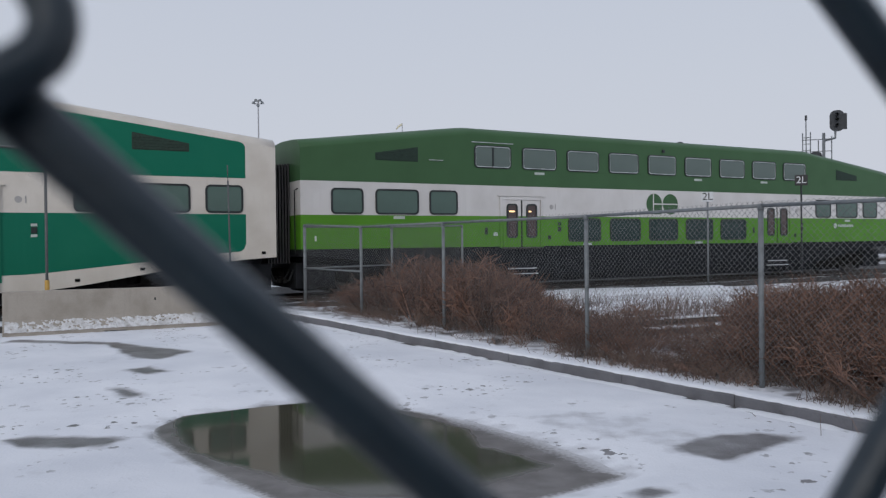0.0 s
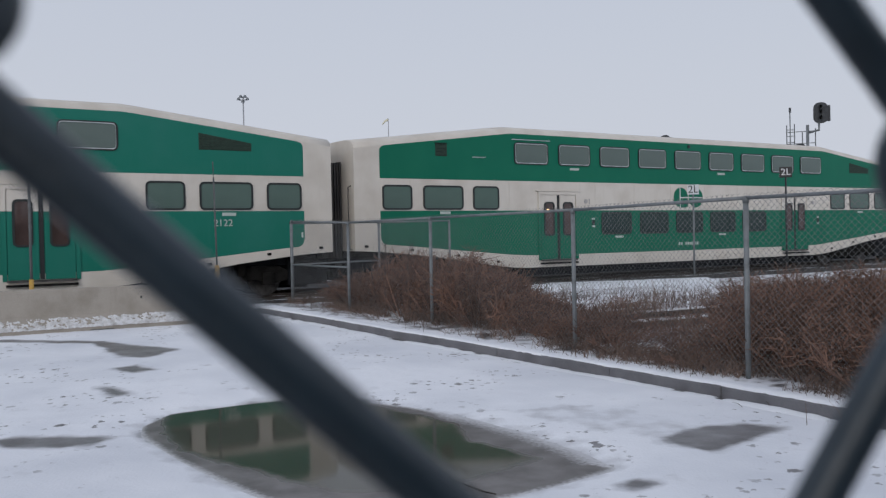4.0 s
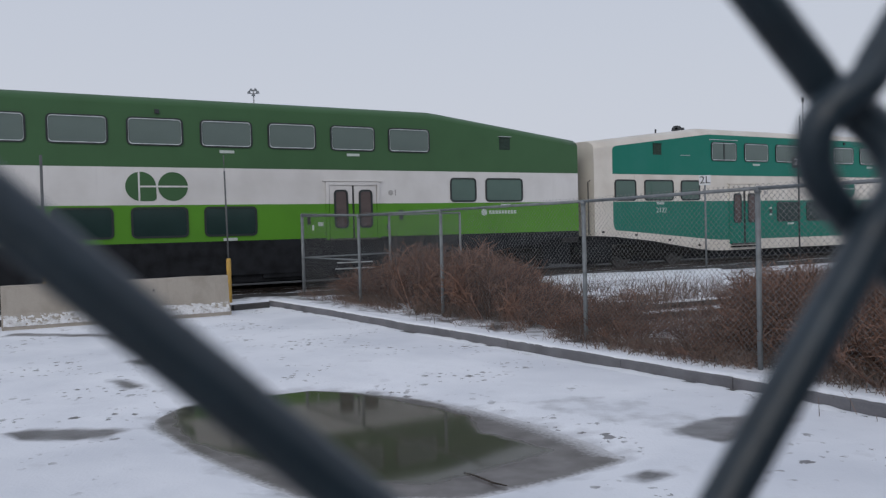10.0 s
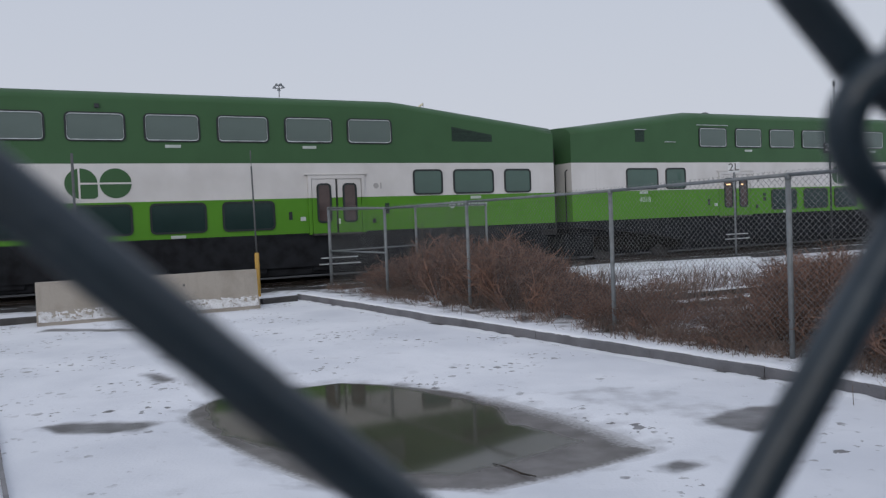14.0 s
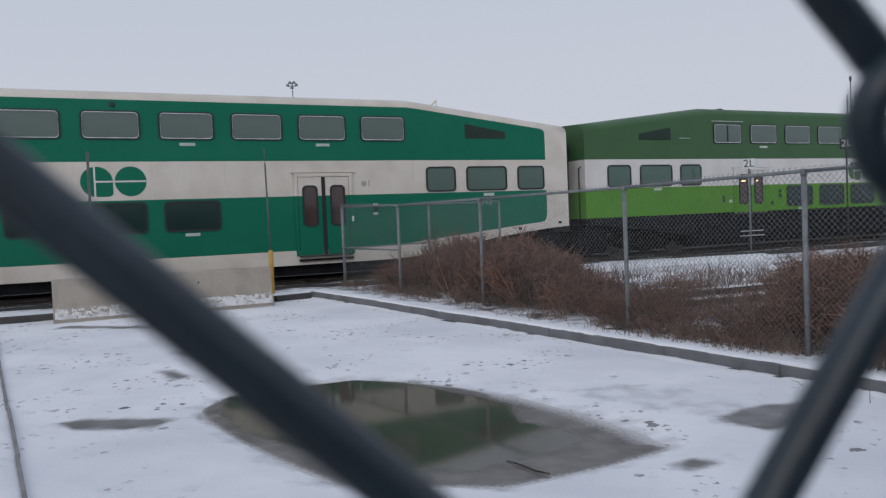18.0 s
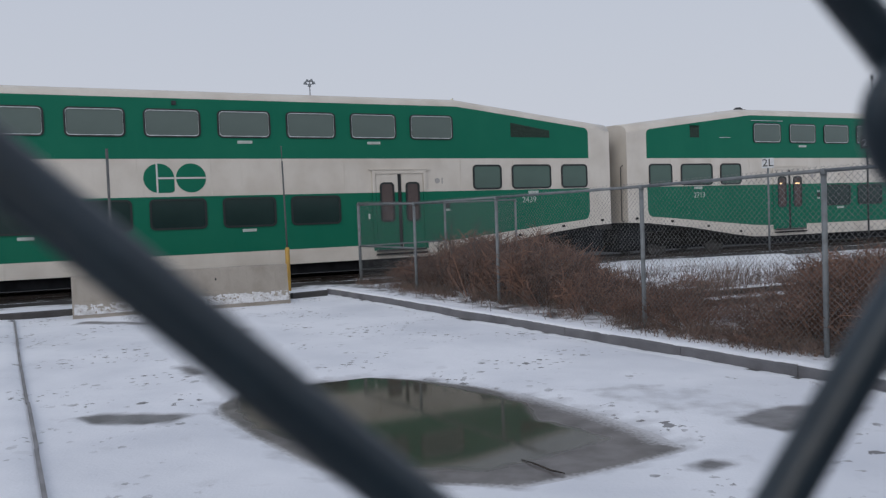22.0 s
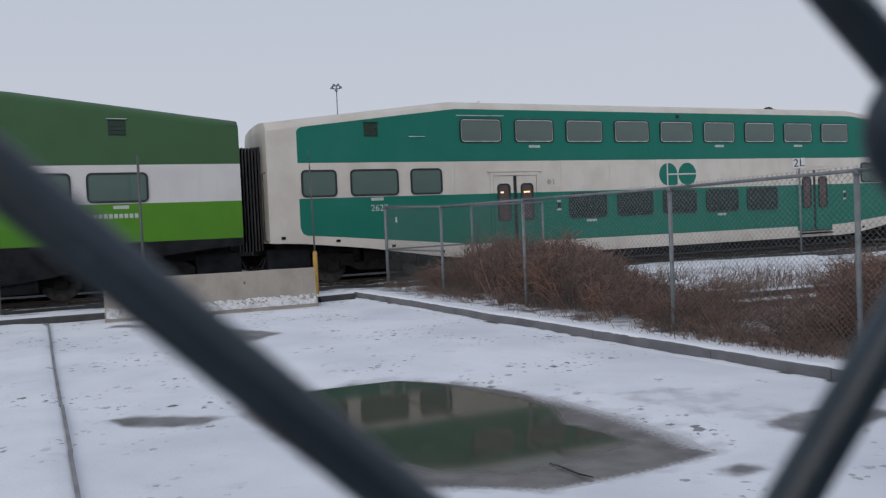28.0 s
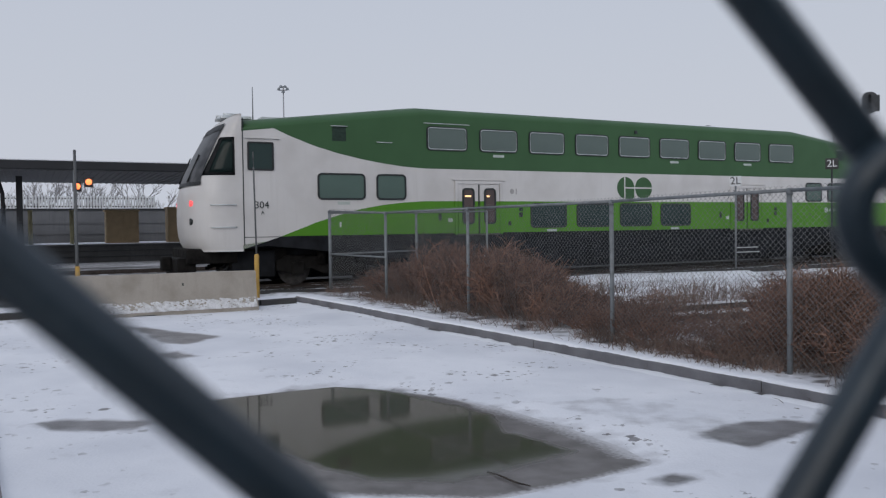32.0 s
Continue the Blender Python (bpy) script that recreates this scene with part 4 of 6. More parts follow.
def gangway(car, style, sides=(-1, 1)):
    for s in sides:
        bm = bmesh.new()
        x = s * HALF
        for k in range(4):
            a, b = sorted((x + s * (0.02 + 0.08 * k), x + s * (0.065 + 0.08 * k)))
            box(bm, a, b, 0.82, 2.18, 1.28 - RAIL, 3.95 - RAIL - 0.01 * k, 0.01)
        part("gangway_bellows", bm, M_BELLOWS, car, "folded black rubber gangway")
        for y in (0.2, 2.8):
            bm = tube(bmesh.new(), [(x, y, 1.5 - RAIL), (x + s * 0.09, y, 1.55 - RAIL), (x + s * 0.09, y, 3.2 - RAIL), (x, y, 3.25 - RAIL)], 0.018, 6)
            part("grab_rail", bm, M_STEEL if style == "old" else M_BLACK, car)


def roof_snow(car, u0, u1):
    """A thin, uneven crust of snow along the crown of the roof."""
    bm = bmesh.new()
    rows = []
    crown = [(0.22, 0.165), (0.6, 0.21), (1.5, 0.235), (2.4, 0.21), (2.78, 0.165)]
    for k in range(181):
        u = u0 + (u1 - u0) * k / 180
        lift = 0.03 * (noise.noise((u * 0.5, 2.0, u1)) + 0.4 * noise.noise((u * 2.6, 5.0, u0)) + 0.3)
        rows.append([bm.verts.new((u, y, roofline(u) + 1.5 * lerp_table(crown, y) + (lift if 0.6 < y < 2.4 else -0.012) - RAIL)) for y in (0.5, 0.7, 1.1, 1.5, 1.9, 2.3, 2.5)])
    for a, b in zip(rows, rows[1:]):
        for i in range(6):
            bm.faces.new((a[i], b[i], b[i + 1], a[i + 1])).smooth = True
    part("roof_snow", bm, M_SNOW, car, "thin patchy snow on the roof")


def plates(car, spots, mat):
    for u, z, w, h in spots:
        part("notice_plate", box(bmesh.new(), u - w / 2, u + w / 2, -0.012, 0.0, z - h / 2 - RAIL, z + h / 2 - RAIL), mat, car, "pale equipment plate with small print")


def coach(style, green, low_green, white, number="", ends=(3, 3), even=True, lit=(), big_vent=1, split=(), lamp_end=0, mark=False):
    """even: both doors the same way from the middle; otherwise the second sits one window nearer. big_vent: the end with the wide louvre."""
    look_words = {"old": "green-and-cream double-deck rail coach with weathered paint", "new": "two-tone green and white double-deck rail coach", "cab": "green and white double-deck cab coach with sloping nose"}[style]
    car = empty("rail_coach", pose(0, 0, 0), look_words, "train car", "coaches of the train")
    white_end = white if style == "old" else green
    cols = [white, low_green, white, green, white, white if style == "old" else green, M_BLACK, white] if style == "old" else [M_BLACK, low_green, white, green, green, green, M_BLACK, green]
    part("body", shell(style, -12.45 if style == "cab" else -HALF), cols, car)
    if style == "old":
        panel_lines(car, white)
    else:
        roof_snow(car, -11.2 if style == "cab" else -12.4, 12.4)
    for u0, u1, z in ((-4 * PITCH - 0.72, -4 * PITCH + 0.72, 4.7), (-8.85, -8.4, 4.12)):
        part("drip_rail", box(bmesh.new(), u0, u1, -0.03, 0.0, z - RAIL, z + 0.016 - RAIL), M_TRIM, car, "thin pale drip rail")
    d1, d2 = -5.72, (5.72 if even else 5.0)
    low = 1.03 if style == "old" else 1.62
    for i, d in enumerate((d1, d2)):
        door(car, d, low, white, low_green, i in lit)
    for k in range(9):
        u = (k - 4) * PITCH
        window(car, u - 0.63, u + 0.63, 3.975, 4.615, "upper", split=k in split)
    sets = {3: ((-11.78, -10.88), (-10.5, -9.2), (-8.84, -7.95)), 2: ((-10.5, -9.2), (-8.86, -8.01))}
    for n, s in zip(ends, (1, -1)):
        for a, b in sets[n]:
            a, b = (a, b) if s > 0 else (-b, -a)
            if not (style == "cab" and a < -11):
                window(car, a, b, 2.6, 3.265)
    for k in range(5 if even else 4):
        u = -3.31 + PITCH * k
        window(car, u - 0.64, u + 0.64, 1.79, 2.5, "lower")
    for s in (-1, 1):
        if s == big_vent or big_vent == 2:
            o = [(9.2, 4.06), (10.5, 4.06), (10.5, 4.26), (9.2, 4.47)]
            o = o if s > 0 else [(-b, z) for b, z in (o[1], o[0], o[3], o[2])]
            louvre(car, o)
        else:
            o = [(s * 9.9 - 0.19, 4.12), (s * 9.9 + 0.19, 4.12), (s * 9.9 + 0.19, 4.5), (s * 9.9 - 0.19, 4.5)]
            v = louvre(car, o, 4)
            # strip added for the snow and highlight along the vent's top edge
            part("vent_hood", box(bmesh.new(), s * 9.9 - 0.22, s * 9.9 + 0.22, -0.05, 0.0, 4.5 - RAIL, 4.515 - RAIL), M_TRIM if style != "old" else green, v, "pale strip for snow and highlight on top of the vent")
    emblem(car, green if style == "old" else M_DGREEN)
    running_gear(car)
    underframe(car, style)
    gangway(car, style, (1,) if style == "cab" else (-1, 1))
    for u in (-3 * PITCH, PITCH, 3 * PITCH):
        plates(car, [(u, 3.86, 0.36, 0.07)], M_PLATE)
    plates(car, [(-9.8, 2.5, 0.34, 0.08), (9.9, 2.48, 0.34, 0.08)], M_PLATE)
    plates(car, [(-3.2, 1.7, 0.34, 0.07), (1.7, 1.7, 0.34, 0.07)], M_PLATE)
    for d in (d1, d2):
        u = d + 1.42
        part("call_panel", box(bmesh.new(), u - 0.06, u + 0.06, -0.02, 0.0, 2.1 - RAIL, 2.24 - RAIL, 0.006), M_DARKTRIM, car, "small dark call panel")
        if style == "old":
            plates(car, [(u, 2.29, 0.13, 0.06), (u, 2.05, 0.13, 0.06)], M_PLATE)
        else:
            part("call_panel", box(bmesh.new(), u - 0.06, u + 0.06, -0.02, 0.0, 2.28 - RAIL, 2.38 - RAIL, 0.006), M_LOUVRE, car)
        bm = prism(bmesh.new(), [(d + 1.12 + 0.075 * math.cos(a), 2.85 - RAIL + 0.075 * math.sin(a)) for a in (k * math.tau / 14 for k in range(14))], -0.008, 0.0)
        box(bm, d + 1.25, d + 1.28, -0.008, 0.0, 2.77 - RAIL, 2.93 - RAIL)
        part("speaker_grille", bm, M_GRILLE, car, "small grey round grille beside the door")
    part("marker_lamp", box(bmesh.new(), 0.0, 0.1, -0.05, 0.0, 4.72 - RAIL, 4.82 - RAIL, 0.01), M_DARKSTEEL, car)
    if number:
        for u in ((-9.75, 9.75) if style == "old" else (-9.75,)):
            me = words(number, 0.24)
            me.materials.append(M_PLATE)
            o = part("coach_number", me, None, car, "pale stencilled coach number")
            o.location = (u, -0.006, 2.26 - RAIL)
    if mark or style != "old":
        for u in (9.75,):
            bm = bmesh.new()
            prism(bm, [(u - 0.62 + 0.1 * math.cos(a), 2.28 - RAIL + 0.1 * math.sin(a)) for a in (k * math.tau / 16 for k in range(16))], -0.008, 0.0)
            for k in range(9):
                box(bm, u - 0.45 + 0.11 * k, u - 0.37 + 0.11 * k, -0.008, 0.0, 2.23 - RAIL, 2.33 - RAIL)
            part("operator_mark", bm, M_PLATE, car, "pale operator mark of plain bars")
    if style == "old" and not number:
        for k in range(9):
            if k != 2:
                part("operator_mark", box(bmesh.new(), -0.5 + 0.11 * k, -0.42 + 0.11 * k, -0.008, 0.0, 1.36 - RAIL, 1.46 - RAIL), M_PLATE, car, "pale bar of the operator's mark")
    for s in (-1, 1):
        if style == "old":
            for u in (8.0, 9.4, 10.9, 12.3):
                part("lift_pad", box(bmesh.new(), s * u - 0.055, s * u + 0.055, -0.02, 0.0, skirt(u) + 0.1 - RAIL, skirt(u) + 0.17 - RAIL, 0.01), M_TRUCK, car)
    return car


NOSE = [(1.2, 0.95), (1.32, 1.08), (1.45, 1.18), (1.6, 1.24), (1.8, 1.27), (2.0, 1.28), (2.4, 1.28), (2.7, 1.25), (2.84, 1.22), (3.2, 1.09), (3.67, 0.86), (4.2, 0.56), (4.45, 0.4), (4.6, 0.26), (4.75, 0.08)]
ROUND = 3.0


def nose_x(y, z):
    """Where the nose's front lies at y across the coach and z up."""
    c = min(1.0, abs(1.5 - y) / 1.5)
    return -12.44 - lerp_table(NOSE, z) * (1 - c ** ROUND) ** (1 / ROUND)


def cab_y(u, z):
    """How far in from the near side the nose lies at u and z."""
    k = min(1.0, max(0.0, (-12.44 - u) / lerp_table(NOSE, z)))
    return 1.5 - 1.5 * (1 - k ** ROUND) ** (1 / ROUND)


def cab_nose(car):
    bm = bmesh.new()
    zs = [1.3, 1.36, 1.5, 1.7, 2.0, 2.3, 2.7, 2.84, 3.0, 3.2, 3.6, 4.0, 4.35, 4.5, 4.62, 4.7]
    rows = []
    for z in zs:
        reach = lerp_table(NOSE, z)
        row = []
        for k in range(33):
            a = math.pi * k / 32
            c, s = math.cos(a), math.sin(a)
            y = 1.5 - 1.5 * math.copysign(abs(c) ** (2 / ROUND), c)
            row.append(bm.verts.new((-12.44 - reach * s ** (2 / ROUND), y, z - RAIL)))
        rows.append(row)
    for a, b in zip(rows, rows[1:]):
        for k in range(32):
            f = bm.faces.new((a[k], b[k], b[k + 1], a[k + 1]))
            f.smooth = True
    bm.faces.new(rows[-1])
    bm.faces.new(rows[0][::-1])
    part("cab_nose", bm, M_WHITE, car, "white rounded cab nose flecked with snow")

    def patch(low, high, z0, z1, mat, name, label, proud=0.015):
        """A curved panel on the side of the nose between two heights; low and high give its two ends at foot and head."""
        b2 = bmesh.new()
        grid = []
        for j in range(9):
            t = j / 8
            z = z0 + (z1 - z0) * t
            u0, u1 = low[0] + (high[0] - low[0]) * t, low[1] + (high[1] - low[1]) * t
            grid.append([b2.verts.new((u0 + (u1 - u0) * i / 12, cab_y(u0 + (u1 - u0) * i / 12, z) - proud, z - RAIL)) for i in range(13)])
        for a, b in zip(grid, grid[1:]):
            for i in range(12):
                b2.faces.new((a[i], a[i + 1], b[i + 1], b[i])).smooth = True
        bmesh.ops.solidify(b2, geom=b2.faces[:], thickness=0.012)
        return part(name, b2, mat, car, label)

    patch((-13.36, -12.62), (-12.92, -12.62), 3.18, 4.12, M_RUBBER, "window_gasket", "black gasket", 0.01)
    patch((-13.22, -12.67), (-12.88, -12.67), 3.25, 4.06, M_LOWGLASS, "cab_side_window", "dark raked side window of the cab", 0.02)
    # windscreen wraps the sloping front
    b3 = bmesh.new()
    grid = []
    for z in (2.98, 3.2, 3.5, 3.8, 4.1, 4.36, 4.46):
        grid.append([b3.verts.new((nose_x(y, z) - 0.02, y, z + 0.012 - RAIL)) for y in (0.34 + 2.32 * k / 12 for k in range(13))])
    for a, b in zip(grid, grid[1:]):
        for k in range(12):
            b3.faces.new((a[k], b[k], b[k + 1], a[k + 1])).smooth = True
    part("windscreen", b3, M_SCREEN, car, "dark sloping windscreen")
    for z0, z1 in ((2.93, 3.02), (4.3, 4.47)):
        b4 = bmesh.new()
        rim = [[b4.verts.new((nose_x(y, z) - 0.03, y, z + 0.014 - RAIL)) for y in (0.3 + 2.4 * k / 12 for k in range(13))] for z in (z0, (z0 + z1) / 2, z1)]
        for a, b in zip(rim, rim[1:]):
            for k in range(12):
                b4.faces.new((a[k], b[k], b[k + 1], a[k + 1])).smooth = True
        part("windscreen_rim", b4, M_RUBBER, car, "black rubber rim of the windscreen")
    for y in (0.9, 2.1):
        part("wiper", tube(bmesh.new(), [(nose_x(y, 3.05) - 0.05, y, 3.05 - RAIL), (nose_x(y, 3.75) - 0.05, y + 0.1, 3.75 - RAIL)], 0.02, 5), M_RUBBER, car)
    # cab door, its window, and handrails
    part("cab_window_frame", ring_prism(bmesh.new(), rounded(-12.31, -11.65, 3.31 - RAIL, 4.02 - RAIL, 0.04), rounded(-12.27, -11.69, 3.35 - RAIL, 3.98 - RAIL, 0.025), -0.03, 0.0), M_RUBBER, car)
    part("cab_window", box(bmesh.new(), -12.27, -11.69, -0.012, 0.0, 3.35 - RAIL, 3.98 - RAIL), M_LOWGLASS, car, "square dark cab window")
    part("drip_rail", box(bmesh.new(), -12.36, -11.5, -0.05, 0.0, 4.1 - RAIL, 4.13 - RAIL), M_WHITE, car)
    part("panel_seam", box(bmesh.new(), -12.42, -11.45, -0.006, 0.0, 1.64 - RAIL, 1.655 - RAIL), M_DARKTRIM, car)
    for u in (-12.42,):
        part("door_seam", box(bmesh.new(), u - 0.012, u + 0.012, -0.008, 0.0, 1.45 - RAIL, (4.6 if u < -12.2 else 3.3) - RAIL), M_DARKTRIM, car)
    for z in (2.45, 1.9):
        part("handrail", tube(bmesh.new(), [(-13.2, cab_y(-13.2, z) - 0.0, z - RAIL), (-13.15, cab_y(-13.2, z) - 0.09, z - RAIL), (-12.65, -0.06, z - RAIL), (-12.6, 0.0, z - RAIL)], 0.015, 6), M_TRIM, car)
    for y in (0.55, 2.45):
        part("tail_lamp", tube(bmesh.new(), [(nose_x(y, 2.5) + 0.1, y, 2.5 - RAIL), (nose_x(y, 2.5) - 0.03, y, 2.5 - RAIL)], 0.075, 10), M_RED, car, "glowing red tail lamp")
        part("headlamp", tube(bmesh.new(), [(nose_x(y, 2.05) + 0.1, y, 2.05 - RAIL), (nose_x(y, 2.05) - 0.025, y, 2.05 - RAIL)], 0.085, 10), M_DARKTRIM, car, "unlit dark headlamp")
    # pilot and coupler below
    bm = bmesh.new()
    box(bm, -13.75, -12.5, 0.4, 2.6, 0.6, 0.98, 0.04)
    box(bm, -13.95, -13.6, 0.55, 2.45, 0.25, 0.75, 0.05)
    box(bm, -12.7, -11.2, 0.5, 2.5, 0.5, 0.95, 0.04)
    for y in (0.6, 1.1, 1.9, 2.4):
        box(bm, -13.75, -13.5, y - 0.08, y + 0.08, 0.3, 0.85, 0.02)
    tube(bm, [(-13.4, 1.5, 0.62), (-14.0, 1.5, 0.62)], 0.11, 8)
    box(bm, -14.2, -13.95, 1.32, 1.68, 0.42, 0.78, 0.05)
    for y in (0.9, 2.05):
        tube(bm, [(-13.6, y, 0.8), (-13.85, y, 0.4), (-13.7, y, 0.15)], 0.04, 6)
    part("pilot", bm, M_TRUCK, car, "dark pilot with coupler and hoses")
    bm = bmesh.new()
    box(bm, -12.7, -11.9, 1.1, 1.9, 4.72 - RAIL, 4.8 - RAIL, 0.02)
    tube(bm, [(-12.62, 1.2, 4.83 - RAIL), (-12.2, 1.2, 4.83 - RAIL)], 0.035, 8)
    tube(bm, [(-12.7, 1.7, 4.83 - RAIL), (-12.2, 1.7, 4.83 - RAIL)], 0.035, 8)
    box(bm, -11.7, -10.9, 0.9, 1.3, 4.68 - RAIL, 4.78 - RAIL, 0.01)
    part("horn", bm, M_TRIM, car, "roof horns on a bracket")
    part("antenna", tube(bmesh.new(), [(-11.9, 1.0, 4.7 - RAIL), (-11.9, 1.0, 5.55 - RAIL)], [0.016, 0.01], 6), M_GALV, car, "thin upright roof antenna")
    me = words("304", 0.25)
    me.materials.append(M_DARKTRIM)
    o = part("coach_number", me, None, car, "dark coach number below the cab window")
    o.location = (-11.97, -0.008, 2.44 - RAIL)
    me = words("A", 0.13)
    me.materials.append(M_DARKTRIM)
    o = part("end_letter", me, None, car)
    o.location = (-11.95, -0.008, 2.25 - RAIL)


COACHES = [
    coach("new", M_DGREEN, M_LGREEN, M_WHITE, "", (3, 3), True, (0,), 2, (0,)),
    coach("old", M_TEAL, M_TEAL, M_CREAM, "", (3, 3), True, (0,), 1),
    coach("old", M_TEAL_FADED, M_TEAL_FADED, M_CREAM, "2122", (3, 3), True, (), 1, (0,)),
    coach("new", M_DGREEN, M_LGREEN, M_WHITE, "4018", (2, 2), False, (0,), 0),
    coach("new", M_DGREEN, M_LGREEN, M_WHITE, "", (3, 3), True, (0,), 2, (0,), mark=True),
    coach("old", M_TEAL, M_TEAL, M_CREAM, "2713", (3, 3), False, (0,), 1),
    coach("old", M_TEAL, M_TEAL, M_CREAM, "2439", (3, 3), True, (), 1, (0,)),
    coach("old", M_TEAL_FADED, M_TEAL_FADED, M_CREAM, "2627", (3, 3), True, (0,), 1),
    coach("cab", M_DGREEN, M_LGREEN, M_WHITE, "", (2, 2), False, (0,), 0),
]
cab_nose(COACHES[-1])

# ---- fences ----
def fence(name, posts, height, label, braces=(), barbs=True):
    """A chain-link fence: round posts, a top rail, and woven wire; the wire of a panel is one part of many strands."""
    root = empty(name, pose(0, 0, 0), label, "fence", "wire fences round the lot")
    for i, (x, y, z, h) in enumerate(posts):
        r = 0.036 if i in braces else 0.03
        bm = tube(bmesh.new(), [(x, y, z - 0.1), (x, y, z + h - 0.01)], r, 12)
        tube(bm, [(x, y, z + h - 0.05), (x, y, z + h - 0.01), (x, y, z + h + 0.026)], [r + 0.006, r + 0.005, 0.016], 12)
        part("post", bm, M_GALV, root)
    for (ax, ay, az, ah), (bx, by, bz, bh) in zip(posts, posts[1:]):
        a, b = Vector((ax, ay, az + ah)), Vector((bx, by, bz + bh))
        part("top_rail", tube(bmesh.new(), [a, b], 0.021, 8), M_GALV, root)
        d = (b - a).normalized()
        lower_a, lower_b = Vector((ax, ay, az + 0.03)), Vector((bx, by, bz + 0.03))
        bm = bmesh.new()
        L, H = (b - a).xy.length, (ah + bh) / 2
        step = 0.072
        k = -int(H / step) - 1
        nrm = Vector((-d.y, d.x, 0)) * 0.004

        def at(u, v):
            t = u / L
            return (lower_a + (lower_b - lower_a) * t) * (1 - v) + (a + (b - a) * t) * v

        while k * step < L + H:
            u0 = k * step
            for sgn in (1, -1):
                # a strand climbs from the foot at u0 to the rail, leaning one way
                s0, s1 = (u0, u0 + sgn * H)
                ts = [0.0, 1.0]
                for edge in (0.0, L):
                    t = (edge - s0) / (s1 - s0)
                    if 0 < t < 1:
                        ts.append(t)
                ts = sorted(ts)
                for ta, tb in zip(ts, ts[1:]):
                    um = s0 + (s1 - s0) * (ta + tb) / 2
                    if 0 < um < L:
                        pa, pb = at(s0 + (s1 - s0) * ta, ta), at(s0 + (s1 - s0) * tb, tb)
                        if tb == 1.0 and barbs:
                            pb = pb + (pb - pa).normalized() * 0.075
                        tube(bm, [pa + nrm * sgn, pb + nrm * sgn], 0.002, 3, cap=False)
            k += 1
        tagged(part("wire_mesh", bm, M_WIRE, root, "woven diamond wire mesh with barbed top"), kind="stuff")
    return root


P0 = (-3.25, 18.72, 0.30, 1.94)
RIGHT = [P0, (-1.70, 16.48, 0.28, 1.86), (0.0, 14.33, 0.22, 1.93), (2.04, 11.39, 0.15, 2.0), (3.56, 8.95, 0.14, 2.03), (5.15, 6.4, 0.13, 2.03), (6.75, 3.85, 0.13, 2.03)]
yard_fence = fence("chain_link_fence", RIGHT, 1.95, "grey galvanised chain-link fence along the snowy verge", (0,))


def beside(s, q, z, h):
    p = on_track(s, q)
    return (p.x, p.y, z, h)


fence("chain_link_fence", [beside(8.7, 18.3, 0.34, 1.87), beside(10.8, 18.35, 0.34, 1.9)], 1.9, "grey chain-link fence beside the railway track", ())
link = [P0, beside(8.7, 18.3, 0.34, 1.87)]
part("top_rail", tube(bmesh.new(), [(P0[0], P0[1], P0[2] + 1.9), (link[1][0], link[1][1], 2.21)], 0.021, 8), M_GALV, yard_fence)
part("brace_rail", tube(bmesh.new(), [(P0[0], P0[1], 1.23), (link[1][0], link[1][1], 1.25)], 0.019, 8), M_GALV, yard_fence)
part("brace_rail", tube(bmesh.new(), [(P0[0], P0[1], 1.23), (-1.70, 16.48, 1.22)], 0.019, 8), M_GALV, yard_fence)
part("padlock_tag", box(bmesh.new(), P0[0] + 0.32, P0[0] + 0.36, P0[1] - 0.52, P0[1] - 0.5, 1.86, 1.98), M_PLATE, yard_fence, "small white tag wired to the mesh")
fence("chain_link_fence", [beside(-1.9, 18.25, 0.36, 1.85), beside(-4.8, 18.25, 0.36, 1.85), beside(-7.7, 18.25, 0.36, 1.85)], 1.85, "grey chain-link fence beyond the side walk", (0,))


